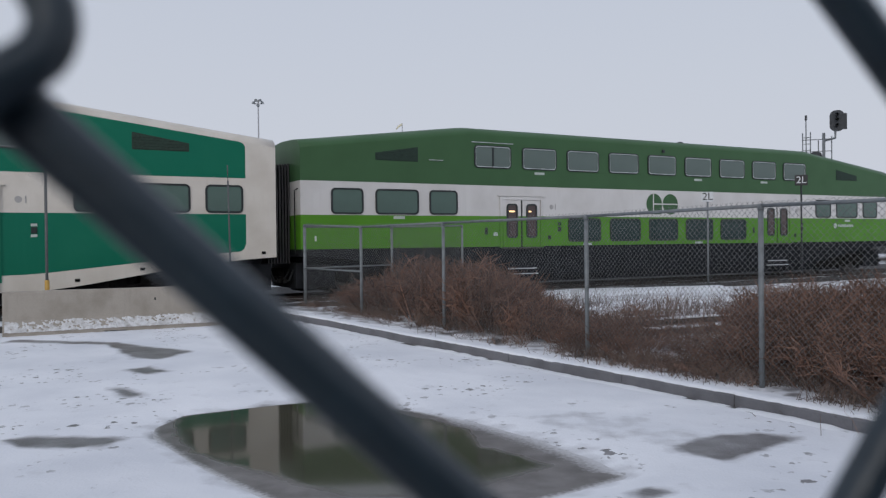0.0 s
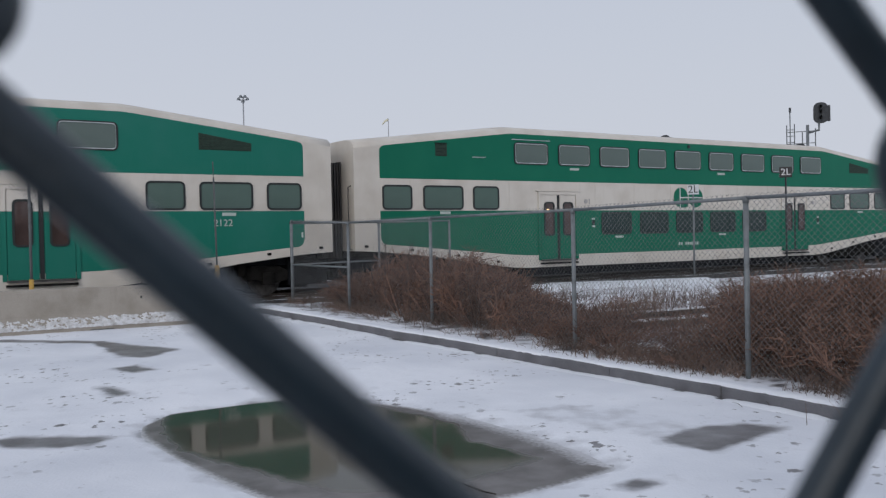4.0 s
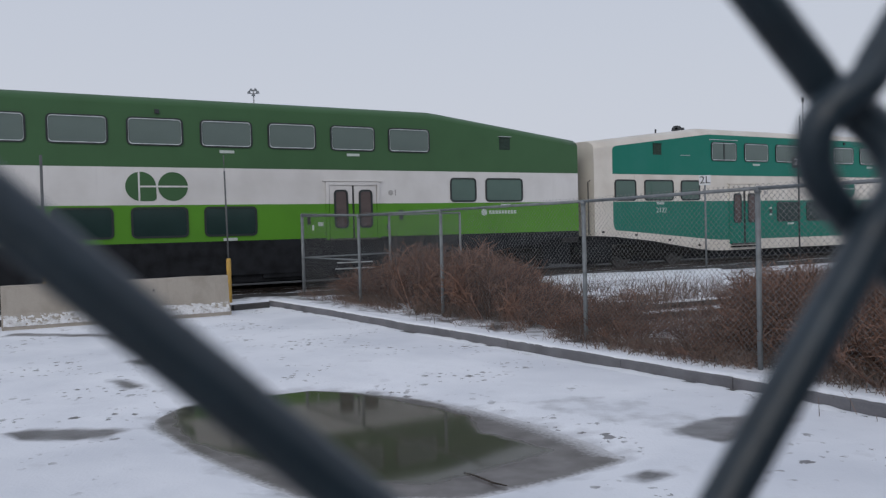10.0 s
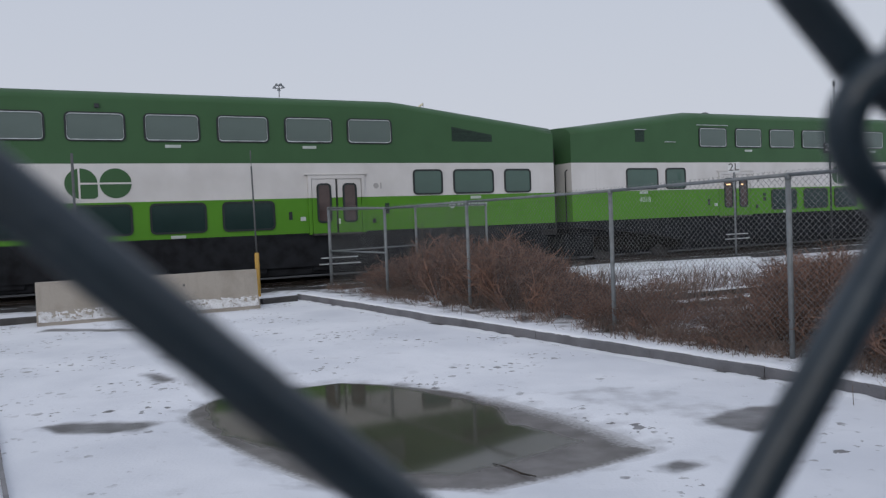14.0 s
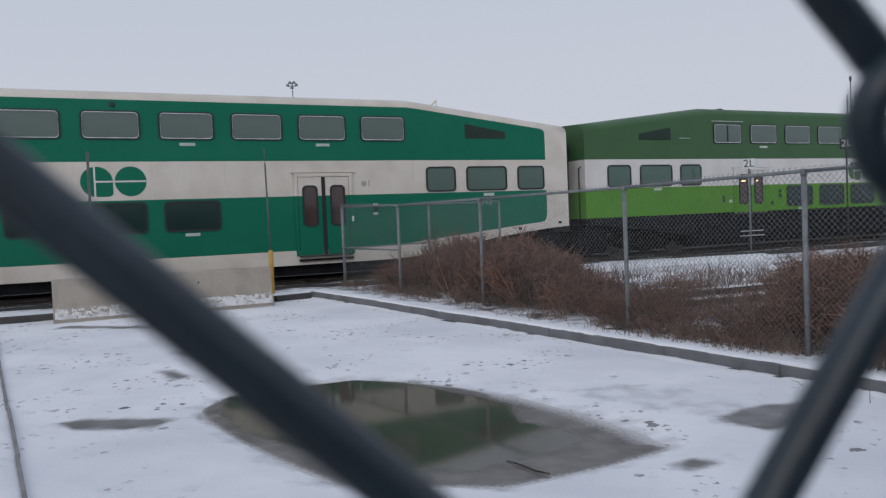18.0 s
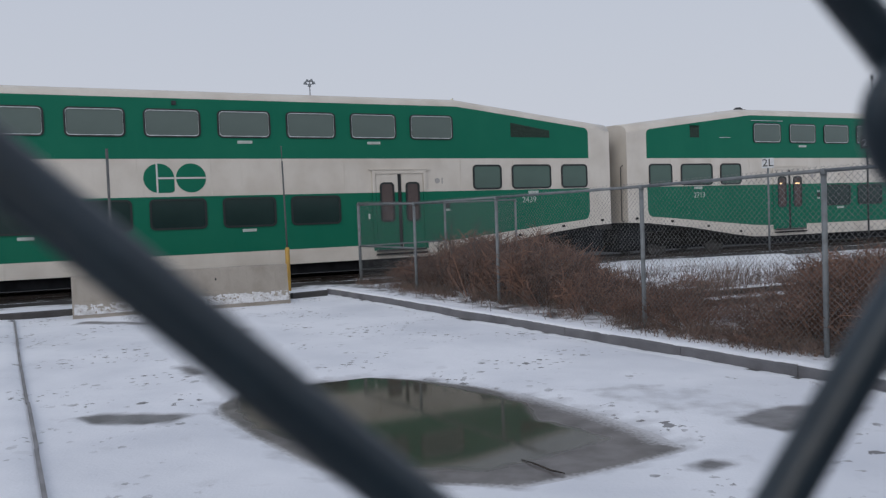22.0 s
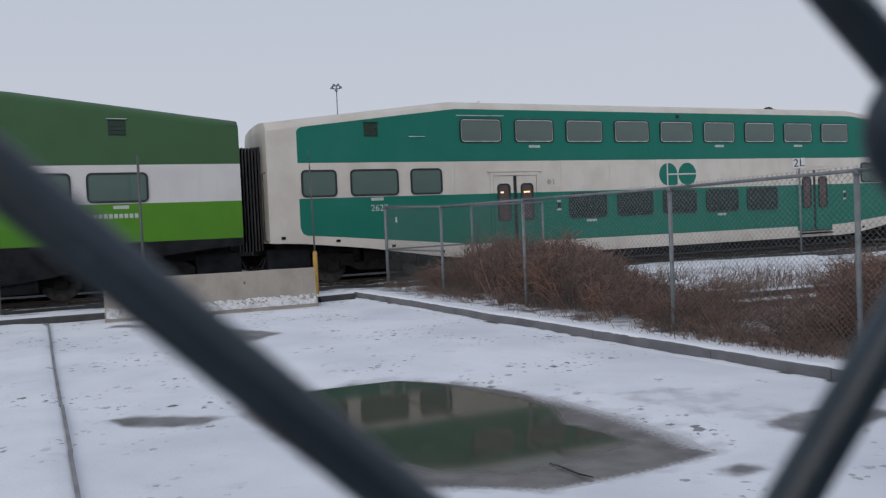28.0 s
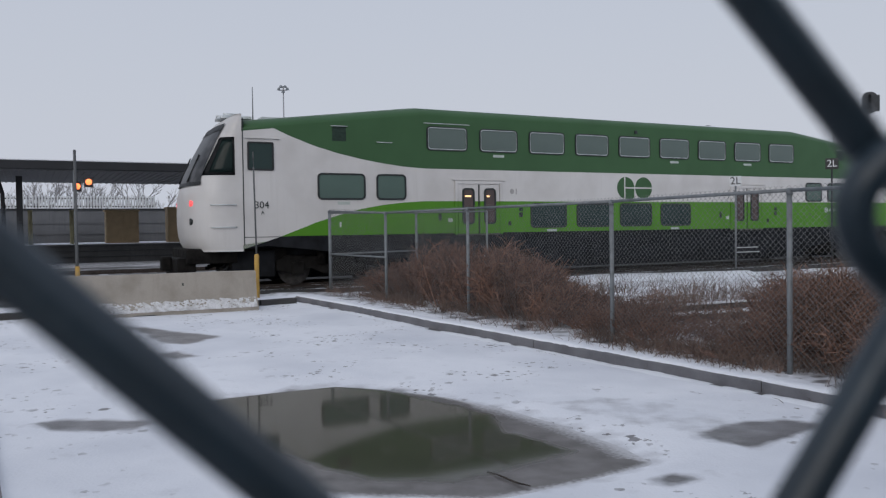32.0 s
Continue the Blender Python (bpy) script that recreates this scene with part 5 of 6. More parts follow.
# ---- barrier, bollard, poles and signs ----
def barrier():
    a, b = Vector((-7.93, 14.32, 0)), Vector((-4.37, 16.2, 0))
    d = (b - a).normalized()
    root = empty("concrete_barrier", Matrix.Translation((a + b) / 2 + Vector((0, 0, 0.2))) @ Matrix.Rotation(math.atan2(d.y, d.x), 4, "Z"), "weathered concrete traffic barrier with snow on its foot", "barrier")
    L = (b - a).length / 2
    prof = [(-0.31, 0.0), (-0.31, 0.08), (-0.15, 0.3), (-0.09, 0.74), (-0.075, 0.785), (-0.05, 0.8), (0.05, 0.8), (0.075, 0.785), (0.09, 0.74), (0.15, 0.3), (0.31, 0.08), (0.31, 0.0)]
    bm = bmesh.new()
    rows = []
    n = 24
    for i in range(n + 1):
        x = -L + 2 * L * i / n
        k = 0.985 if i in (0, n) else 1.0
        rows.append([bm.verts.new((x, y * k + 0.006 * noise.noise((x * 3, z * 4, 1)), z * (1 - (1 - k) * 0.3) + 0.006 * noise.noise((x * 2, y * 9, 6)) * (z > 0.1))) for y, z in prof])
    m = len(prof)
    for p, q in zip(rows, rows[1:]):
        for k in range(m):
            bm.faces.new((p[k], p[(k + 1) % m], q[(k + 1) % m], q[k]))
    bm.faces.new(rows[0])
    bm.faces.new(rows[-1][::-1])
    bmesh.ops.recalc_face_normals(bm, faces=bm.faces)
    part("barrier_body", bm, M_CONCRETE, root)
    # snow stuck on the sloping foot: a sheet that comes out of the concrete in patches
    bm = bmesh.new()
    rows = []
    for i in range(641):
        x = -L + 0.03 + (2 * L - 0.06) * i / 640
        row = []
        for j in range(26):
            t = j / 25
            lump = 0.45 * noise.noise((x * 1.6, t * 0.8, 3)) + 0.3 * noise.noise((x * 7, t * 2, 7)) + 0.7 * noise.noise((x * 13 + t * 3, t * 5, 5)) + 0.55 * noise.noise((x * 30, t * 9, 8))
            o = 0.022 * (0.9 * lump + 0.72 - 0.62 * t) - 0.004 - 0.02 * max(0.0, t - 0.85) / 0.15
            row.append(bm.verts.new((x, -0.313 + 0.16 * t - 0.81 * o, 0.075 + 0.22 * t + 0.59 * o)))
        rows.append(row)
    for p, q in zip(rows, rows[1:]):
        for k in range(25):
            bm.faces.new((p[k], q[k], q[k + 1], p[k + 1]))
    tagged(part("clinging_snow", bm, M_OLDSNOW, root, "crumbly snow clinging to the foot"), kind="stuff")
    part("lifting_slot", box(bmesh.new(), L * 0.28, L * 0.28 + 0.03, -0.115, -0.1, 0.42, 0.6), M_DARKTRIM, root, "dark vertical crack in the face")
    part("drain_notch", box(bmesh.new(), -0.35, 0.05, -0.325, -0.3, -0.02, 0.03, 0.008), M_DARKTRIM, root, "dark drain slot under the foot")


barrier()


def pole_with_sleeve():
    x, y = -4.62, 17.3
    z = 0.24
    root = empty("marker_post", pose(x, y, z), "thin grey pole rising from a yellow post beside the barrier", "post")
    bm = tube(bmesh.new(), [(0, 0, -0.1), (0, 0, 1.02), (0, 0, 1.06)], [0.05, 0.05, 0.035], 14)
    part("yellow_sleeve", bm, M_YELLOW, root, "faded yellow steel sleeve")
    part("pole", tube(bmesh.new(), [(0, 0.0, 1.0), (-0.015, 0, 2.0), (-0.03, 0, 2.95)], 0.019, 8), M_POLE, root)
    part("pole_rod", tube(bmesh.new(), [(-0.03, 0, 2.93), (-0.034, 0, 3.12)], 0.007, 6), M_POLE, root)
    part("pole_tip", tube(bmesh.new(), [(-0.034, 0, 3.1), (-0.036, 0, 3.29)], 0.014, 6), M_POLE, root)


pole_with_sleeve()


def slim_pole(x, y, z, h, name, label):
    root = empty(name, pose(x, y, z), label, "post")
    part("pole", tube(bmesh.new(), [(0, 0, -0.1), (0, 0, h)], 0.028, 8), M_POLE, root)
    part("base_sleeve", tube(bmesh.new(), [(0, 0, -0.1), (0, 0, 0.9)], 0.045, 10), M_YELLOW, root, "faded yellow sleeve")


slim_pole(-7.73, 15.55, 0.25, 3.2, "marker_post", "thin grey pole with yellow sleeve behind the barrier")


def track_sign(x, y, top, half, face, ink, label):
    g = 0.36
    root = empty("track_sign", pose(x, y, g, 0, 0, -20), label, "sign", "track signs")
    part("sign_post", tube(bmesh.new(), [(0, 0, -0.1), (0, 0, top - g)], 0.03, 8), M_DARKSTEEL if face is M_SIGNBLACK else M_GALV, root)
    part("sign_face", box(bmesh.new(), -half, half, -0.05, -0.03, top - g - 0.9 * half, top - g + 0.9 * half, 0.01), face, root)
    me = words("2L", 0.34)
    me.materials.append(ink)
    o = part("lettering", me, None, root)
    o.location = (0, -0.055, top - g)


track_sign(12.7, 28.3, 3.86, 0.21, M_SIGNBLACK, M_SIGNWHITE, "black track sign with white writing on a post")
track_sign(8.65, 26.1, 3.19, 0.18, M_SIGNWHITE, M_SIGNBLACK, "white track sign with dark writing on a post")


# ---- track ----
def build_track(q0, s0, s1, name, bed):
    root = empty(name, Matrix.Translation(on_track(0, q0)) @ Matrix.Rotation(ALPHA, 4, "Z"), "snow-dusted railway track on dark ballast", "railway track", kind="structure")
    bm = bmesh.new()
    prof = [(-1.75, 0.2), (-1.25, 0.31), (2.7, 0.31), (7.6, 0.3)]
    n = 120
    rows = [[bm.verts.new((s0 + (s1 - s0) * i / n, y + 0.12 * noise.noise((i * 0.7, y, 2)), z + 0.03 * noise.noise((i * 1.3, y * 2, 5)))) for y, z in prof] for i in range(n + 1)]
    for a, b in zip(rows, rows[1:]):
        for k in range(3):
            bm.faces.new((a[k], b[k], b[k + 1], a[k + 1]))
    part("ballast", bm, bed, root)
    for y in (0.78, 2.22):
        bm = prism(bmesh.new(), [(-0.07, 0.24), (0.07, 0.24), (0.07, 0.26), (0.012, 0.28), (0.012, 0.36), (0.036, 0.37), (0.036, 0.4), (-0.036, 0.4), (-0.036, 0.37), (-0.012, 0.36), (-0.012, 0.28), (-0.07, 0.26)], 0, 1)
        for v in bm.verts:
            x, yy, z = v.co
            v.co = (s0 if yy < 0.5 else s1, y + x, z)
        bmesh.ops.recalc_face_normals(bm, faces=bm.faces)
        part("rail", bm, M_RAIL, root)
    tie = bmesh.new()
    box(tie, -0.12, 0.12, 0.2, 2.8, 0.16, 0.325, 0.01)
    first = part("tie", tie, M_TIE, root)
    first.location = (-12, 0, 0)
    for k in range(1, 75):
        o = part("tie", first.data, None, root)
        o.location = (-12 + 0.56 * k, 0, 0)


# dark ballast whose colour also carries the shade under the train
M_BALLAST = material("shade_darkened_ballast", (0.035, 0.033, 0.033), 0.95, var=0.35, scale=1.2, fine=28, bump=0.02, other=(0.06, 0.058, 0.058))
M_DUSTED = material("snow_dusted_ballast", (0.12, 0.118, 0.12), 0.95, var=0.3, scale=1.4, fine=22, bump=0.02, other=(0.42, 0.42, 0.44))
build_track(TRACK, -90, 190, "track_1", M_BALLAST)


def track_snow(q, width, seed):
    """Broken lines of snow lying along the ballast and the foot of the rail."""
    verts, faces = [], []
    for i in range(900):
        s = -26 + i * 0.07
        w = width * (noise.noise((s * 0.5, seed, 1)) + 0.6 * noise.noise((s * 2.3, seed, 4)) + 0.15)
        for e in (-1, 1):
            p = on_track(s, q + e * max(w, 0.0) / 2 + 0.02 * noise.noise((s * 5, seed, 6)), 0.355)
            verts.append(p)
        if i and w > 0.02:
            faces.append((2 * i - 2, 2 * i, 2 * i + 1, 2 * i - 1))
    me = bpy.data.meshes.new("track_snow")
    me.from_pydata(verts, [], faces)
    me.materials.append(M_SNOW)
    tagged(new("track_snow", me), "broken lines of snow along the track ballast", "snow", kind="structure")


def shoulder_snow():
    """Snow lying on the ballast shoulder where the brush is low."""
    inner = [(11.5, 17.9), (12.8, 18.5), (14.1, 19.1), (15.4, 19.45), (17.0, 18.7), (18.6, 18.4), (20.0, 18.0)]
    bm = bmesh.new()
    rows = []
    for i in range(86):
        sa = 11.5 + 0.1 * i
        q = lerp_table(inner, sa) + 0.16 * noise.noise((sa * 1.7, 2, 3)) + 0.08 * noise.noise((sa * 6, 2, 5))
        rows.append([bm.verts.new(on_track(sa, a, b)) for a, b in ((17.2, 0.2), (17.6, 0.3), ((q + 17.6) / 2, 0.345), (q - 0.1, 0.35), (q, 0.3))])
    for a, b in zip(rows, rows[1:]):
        for k in range(4):
            bm.faces.new((a[k], b[k], b[k + 1], a[k + 1])).smooth = True
    bmesh.ops.recalc_face_normals(bm, faces=bm.faces)
    tagged(part("shoulder_snow", bm, M_SNOW), "snow lying on the ballast shoulder of the track", "snow", kind="structure")


shoulder_snow()
for q, w, k in ((18.95, 0.22, 1.0), (19.35, 0.16, 2.0), (20.35, 0.12, 3.0), (22.6, 0.3, 4.0)):
    track_snow(q, w, k)


M_STEP = material("dark_step_concrete", (0.06, 0.058, 0.057), 0.8, var=0.2, scale=3.0, bump=0.003)
strip("kerb", STEP, 0.16, 0.115, M_STEP, "dark kerb step behind the concrete barrier", "kerb")


# ---- brush behind the fence ----
def shrub_meshes(seed, h, spread, stems):
    rng = random.Random(seed)
    woody, fine = bmesh.new(), bmesh.new()
    for i in range(stems):
        a, r = rng.uniform(0, math.tau), spread * rng.random() ** 0.7
        base = Vector((0.35 * r * math.cos(a), 0.35 * r * math.sin(a), -0.05))
        top = Vector((r * math.cos(a), r * math.sin(a), h * rng.uniform(0.5, 1.05) * (1 - 0.3 * r / spread)))
        bend = Vector((rng.uniform(-0.2, 0.2), rng.uniform(-0.2, 0.2), 0.05))
        pts = [base, base.lerp(top, 0.4) + bend * 0.6, base.lerp(top, 0.72) + bend, top]
        tube(woody, pts, [0.011, 0.009, 0.007, 0.004], 3, cap=False)
        for j in range(7):
            t = rng.uniform(0.2, 0.98)
            k = min(2, int(t * 3))
            p = pts[k].lerp(pts[k + 1], t * 3 - k)
            d = Vector((rng.uniform(-1, 1), rng.uniform(-1, 1), rng.uniform(-0.1, 1.0))).normalized()
            ln = rng.uniform(0.12, 0.38)
            m = p + d * ln * 0.55 + Vector((0, 0, rng.uniform(-0.03, 0.05)))
            e = m + (d + Vector((rng.uniform(-0.6, 0.6), rng.uniform(-0.6, 0.6), rng.uniform(-0.5, 0.4)))) * ln * 0.45
            tube(fine, [p, m, e], [0.0055, 0.0046, 0.003], 3, cap=False)
            if rng.random() < 0.75:
                f = m + Vector((rng.uniform(-1, 1), rng.uniform(-1, 1), rng.uniform(-0.3, 0.9))) * 0.11
                tube(fine, [m, f], [0.0038, 0.0024], 3, cap=False)
    return woody, fine


SHRUBS = []
for seed, h, spread, stems in ((1, 1.0, 0.6, 44), (2, 1.0, 0.75, 48), (3, 1.0, 0.9, 46), (4, 1.0, 0.5, 36)):
    w, f = shrub_meshes(seed, h, spread, stems)
    root = empty("shrub", pose(0, 0, 0), "bare brown leafless shrub tangled behind the fence", "shrub", "bare shrubs on the verge")
    part("stem_clump", w, M_TWIG, root)
    tagged(part("twig_tangle", f, M_TWIG, root), kind="stuff")
    SHRUBS.append(root)

# how far below eye level the brush tops out, by bearing in degrees: a tall thicket, a low gap with snow, a tall thicket
BRUSH_TOP = [(-7, 0.06), (-4.6, 0.035), (-3.4, 0.014), (2.5, 0.014), (5, 0.038), (6.6, 0.064), (8, 0.076), (9.6, 0.085), (10.6, 0.078), (13.6, 0.09), (15, 0.116), (20.6, 0.112), (22.0, 0.036), (36, 0.032)]
BRUSH_DENSITY = [(-7, 0.35), (-4, 0.6), (-2.5, 1), (9, 1), (10, 0.35), (13.5, 0.32), (15, 0.13), (20.8, 0.15), (21.5, 0.9), (36, 0.9)]


def plant_brush():
    rng = random.Random(11)
    line = [(p[0], p[1]) for p in RIGHT]
    spots = []
    for _ in range(5200):
        az, D = rng.uniform(-7, 36), rng.uniform(7, 21)
        x, y = D * math.sin(radians(az)), D * math.cos(radians(az))
        k, q = -side_of(line, x, y), ACROSS.x * x + ACROSS.y * y
        deep = 3.3 if az < 9.6 else (1.9 if az < 12.5 else 4.6)
        if not (0.35 < k < deep and q < 17.4) or rng.random() > lerp_table(BRUSH_DENSITY, az):
            continue
        if any(math.hypot(x - a, y - b) < 0.42 for a, b in spots):
            continue
        h = 1.8 - lerp_table(BRUSH_TOP, az) * D - ground_z(x, y)
        if az > 9.6 and k < 0.8:
            h *= 0.8
        if 12.5 < az < 21 and k > 1.9:
            if rng.random() < 0.5:
                continue
            h = rng.uniform(0.2, 0.45)
        h *= rng.uniform(0.72, 1.04) if az < 9.6 or az > 21 else rng.uniform(0.35, 1.1)
        if h < 0.22:
            continue
        spots.append((x, y))
        kind = rng.choice((0, 0, 1, 3)) if h > 0.9 else rng.choice((1, 2, 2))
        w = rng.uniform(0.85, 1.15) * (0.75 + 0.25 * min(1.3, h))
        m = Matrix.Translation((x, y, ground_z(x, y))) @ Matrix.Rotation(rng.uniform(0, 6.28), 4, "Z") @ Matrix.Diagonal((w, w, h, 1))
        if SHRUBS[kind].location.length < 0.01:
            SHRUBS[kind].matrix_world = m
        else:
            copy_thing(SHRUBS[kind], m).matrix_world = m


plant_brush()


def dry_weeds():
    rng = random.Random(21)
    bm = bmesh.new()
    line = [(p[0], p[1]) for p in RIGHT]
    for i in range(11000):
        k = rng.randrange(len(line) - 1)
        t = rng.random()
        x, y = line[k][0] + (line[k + 1][0] - line[k][0]) * t, line[k][1] + (line[k + 1][1] - line[k][1]) * t
        off = rng.gauss(0.2, 0.28)
        x, y = x + 0.85 * off, y + 0.53 * off
        if noise.noise((x * 1.1, y * 1.1, 13)) < -0.15:
            continue
        z = ground_z(x, y) - 0.01
        h = rng.uniform(0.04, 0.24)
        lean = Vector((rng.uniform(-0.12, 0.12), rng.uniform(-0.12, 0.12), h))
        tube(bm, [(x, y, z), Vector((x, y, z)) + lean * 0.6, Vector((x, y, z)) + lean + Vector((lean.x, lean.y, 0)) * 0.5], [0.004, 0.003, 0.001], 3, cap=False)
    for i in range(4000):
        az, D = radians(rng.uniform(6, 27)), rng.uniform(11, 20)
        x, y = D * math.sin(az), D * math.cos(az)
        k, q = -side_of(line, x, y), ACROSS.x * x + ACROSS.y * y
        if not 0.6 < k < 7 or q > 17.3 or noise.noise((x * 0.8, y * 0.8, 17)) < -0.08:
            continue
        z, h = ground_z(x, y) - 0.01, rng.uniform(0.1, 0.5)
        lean = Vector((rng.uniform(-0.2, 0.2), rng.uniform(-0.2, 0.2), h))
        p = Vector((x, y, z))
        tube(bm, [p, p + lean * 0.6, p + lean * 1.1 + Vector((rng.uniform(-0.08, 0.08), rng.uniform(-0.08, 0.08), 0))], [0.006, 0.0045, 0.002], 3, cap=False)
        if h > 0.25:
            tube(bm, [p + lean * 0.5, p + lean * 0.5 + Vector((rng.uniform(-0.15, 0.15), rng.uniform(-0.15, 0.15), 0.1))], [0.004, 0.002], 3, cap=False)
    tagged(part("dry_weeds", bm, M_DRY), "dry weeds and grass poking through snow along the fence", "weeds", kind="stuff")


dry_weeds()


def old_timber(x, y, L, turn):
    z = ground_z(x, y)
    root = empty("old_timber", pose(x, y, z, 0, 0, turn), "dark weathered timber lying in snow behind the fence", "timber", "old timbers on the verge")
    bm = box(bmesh.new(), -L / 2, L / 2, -0.07, 0.07, -0.05, 0.1, 0.012)
    for v in bm.verts:
        v.co.z += 0.012 * noise.noise((v.co.x, v.co.y * 5, x))
    part("beam", bm, M_TIE, root)
    bm = box(bmesh.new(), -L / 2 + 0.03, L / 2 - 0.05, -0.05, 0.06, 0.1, 0.135, 0.015)
    part("snow_cap", bm, M_SNOW, root, "thin snow on its top")


old_timber(4.6, 13.95, 2.6, 20)
old_timber(5.3, 15.5, 3.4, 24)
old_timber(3.7, 15.3, 1.6, 32)


def sapling(x, y, h, seed):
    rng = random.Random(seed)
    root = empty("sapling", pose(x, y, ground_z(x, y)), "thin pale bare sapling behind the fence", "tree", "saplings")
    pts = [Vector((0, 0, -0.1)), Vector((0.03, 0, h * 0.35)), Vector((-0.02, 0.02, h * 0.7)), Vector((0.05, 0, h))]
    part("trunk", tube(bmesh.new(), pts, [0.016, 0.013, 0.009, 0.004], 6), M_BARK, root)
    bm = bmesh.new()
    for k in range(9):
        t = rng.uniform(0.3, 0.95)
        p = pts[1].lerp(pts[3], t)
        d = Vector((rng.uniform(-1, 1), rng.uniform(-1, 1), 0.9)).normalized() * rng.uniform(0.2, 0.45)
        tube(bm, [p, p + d * 0.6, p + d + Vector((0, 0, 0.06))], [0.006, 0.004, 0.002], 4, cap=False)
    part("branch_crown", bm, M_BARK, root)


for x, y, h, s in ((-0.95, 16.4, 1.5, 1), (-0.45, 15.9, 1.4, 2), (-1.25, 16.9, 1.2, 3)):
    sapling(x, y, h, s)


# ---- far things ----
def light_mast():
    az, D = radians(-12.93), 85.0
    x, y, top = D * math.sin(az), D * math.cos(az), 1.8 + 0.1775 * 85
    root = empty("light_mast", pose(x, y, 0.2), "tall grey yard light mast with floodlights", "light mast")
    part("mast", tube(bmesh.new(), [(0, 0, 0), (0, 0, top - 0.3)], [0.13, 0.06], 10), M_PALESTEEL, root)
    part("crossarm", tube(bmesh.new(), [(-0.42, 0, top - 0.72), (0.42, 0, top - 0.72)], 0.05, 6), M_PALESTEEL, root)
    for sx, z in ((-0.45, -0.6), (0.45, -0.6), (-0.22, -0.35), (0.22, -0.35), (0, -0.85)):
        bm = bmesh.new()
        bmesh.ops.create_cone(bm, cap_ends=True, segments=10, radius1=0.2, radius2=0.1, depth=0.24, matrix=Matrix.Translation((sx, -0.1, top + z)))
        part("floodlight", bm, M_GALV, root)


light_mast()


def signal_mast(az, D, head_el, lattice, k=1.0):
    az = radians(az)
    x, y = D * math.sin(az), D * math.cos(az)
    zh = 1.8 + head_el * D - 0.3
    root = empty("railway_signal", pose(x, y, 0.3, 0, 0, -25), "dark railway signal head on a steel mast", "railway signal", "railway signals")
    part("signal_mast", tube(bmesh.new(), [(-0.75 * k, 0, 0), (-0.75 * k, 0, zh - 0.4 * k)], 0.09 * k, 8), M_GALV, root)
    part("bracket_arm", tube(bmesh.new(), [(-0.75 * k, 0, zh - 0.9 * k), (-0.1 * k, 0, zh - 0.75 * k), (-0.1 * k, 0, zh - 0.3 * k)], 0.07 * k, 6), M_GALV, root)
    bm = prism(bmesh.new(), [(xx * k, zz * k + zh) for xx, zz in rounded(-0.42, 0.42, -0.35, 0.95, 0.36, 6)], -0.04 * k, 0.0)
    part("backing_plate", bm, M_SIGNAL, root)
    part("lamp_case", box(bmesh.new(), -0.2 * k, 0.55 * k, 0.0, 0.45 * k, zh - 0.2 * k, zh + 0.75 * k, 0.03), M_SIGNAL, root)
    for z in (0.05, 0.4, 0.7):
        part("lamp_hood", tube(bmesh.new(), [(0, -0.04 * k, zh + z * k), (0, -0.35 * k, zh + (z - 0.03) * k)], 0.1 * k, 8, cap=False), M_SIGNAL, root)
    bm = prism(bmesh.new(), [(xx * k - 1.2 * k, zz * k + zh - 1.9 * k) for xx, zz in rounded(-0.36, 0.36, -0.4, 0.4, 0.3, 6)], 0.2, 0.4)
    part("lower_signal_head", bm, M_SIGNAL, root)
    if lattice:
        for dx, t in ((-1.95, 0.3), (-1.75, 1.25), (-1.5, 0.35), (-1.05, -0.2), (-0.3, 0.0)):
            part("railing_post", tube(bmesh.new(), [(dx * k, 0.3, zh - 3.2 * k), (dx * k, 0.3, zh + (t - 0.6) * k)], 0.035 * k, 5), M_GALV, root)
        for i in range(7):
            z = zh - 3.0 * k + i * 0.4 * k
            part("ladder_rung", tube(bmesh.new(), [(-1.95 * k, 0.3, z), (-1.5 * k, 0.3, z)], 0.022 * k, 5), M_GALV, root)
        for z in (-0.75, -1.5):
            part("handrail", tube(bmesh.new(), [(-1.95 * k, 0.3, zh + z * k), (-0.3 * k, 0.3, zh + z * k)], 0.025 * k, 5), M_GALV, root)
        part("mast_cap", box(bmesh.new(), -1.82 * k, -1.68 * k, 0.22, 0.38, zh + 0.5 * k, zh + 0.8 * k, 0.02), M_SIGNAL, root)


signal_mast(26.3, 55.0, 0.126, True)
signal_mast(16.55, 92.0, 0.1035, True, 1.34)


# ---- beyond the track: second track, platform, canopy, wall, trees ----
build_track(30.5, -90, 120, "track_2", M_DUSTED)


def far_box(name, s0, s1, q0, q1, z0, z1, mat, label, category, bevel=0.03, kind=""):
    root = empty(name, Matrix.Translation(on_track(0, 0)) @ Matrix.Rotation(ALPHA, 4, "Z"), label, category, kind=kind)
    part("body", box(bmesh.new(), s0, s1, q0, q1, z0, z1, bevel), mat, root)
    return root


# platform colour lightened to include haze
M_PLATFORM = material("dark_stained_platform_wall", (0.06, 0.062, 0.066), 0.9, var=0.25, scale=0.8, bump=0.01, streak=0.6)
M_GREYWALL = material("grey_weathered_hoarding", (0.145, 0.148, 0.155), 0.9, var=0.15, scale=0.5, streak=0.6)
M_CANOPY = material("dark_canopy_fascia", (0.02, 0.022, 0.026), 0.7, var=0.15, scale=0.6)
M_SOFFIT = material("grey_canopy_soffit", (0.24, 0.245, 0.26), 0.8, var=0.1)
# tan and post yellow are desaturated to imitate distance haze
M_TAN = material("tan_utility_box", (0.33, 0.245, 0.145), 0.8, var=0.12, scale=3, other=(0.27, 0.2, 0.12))
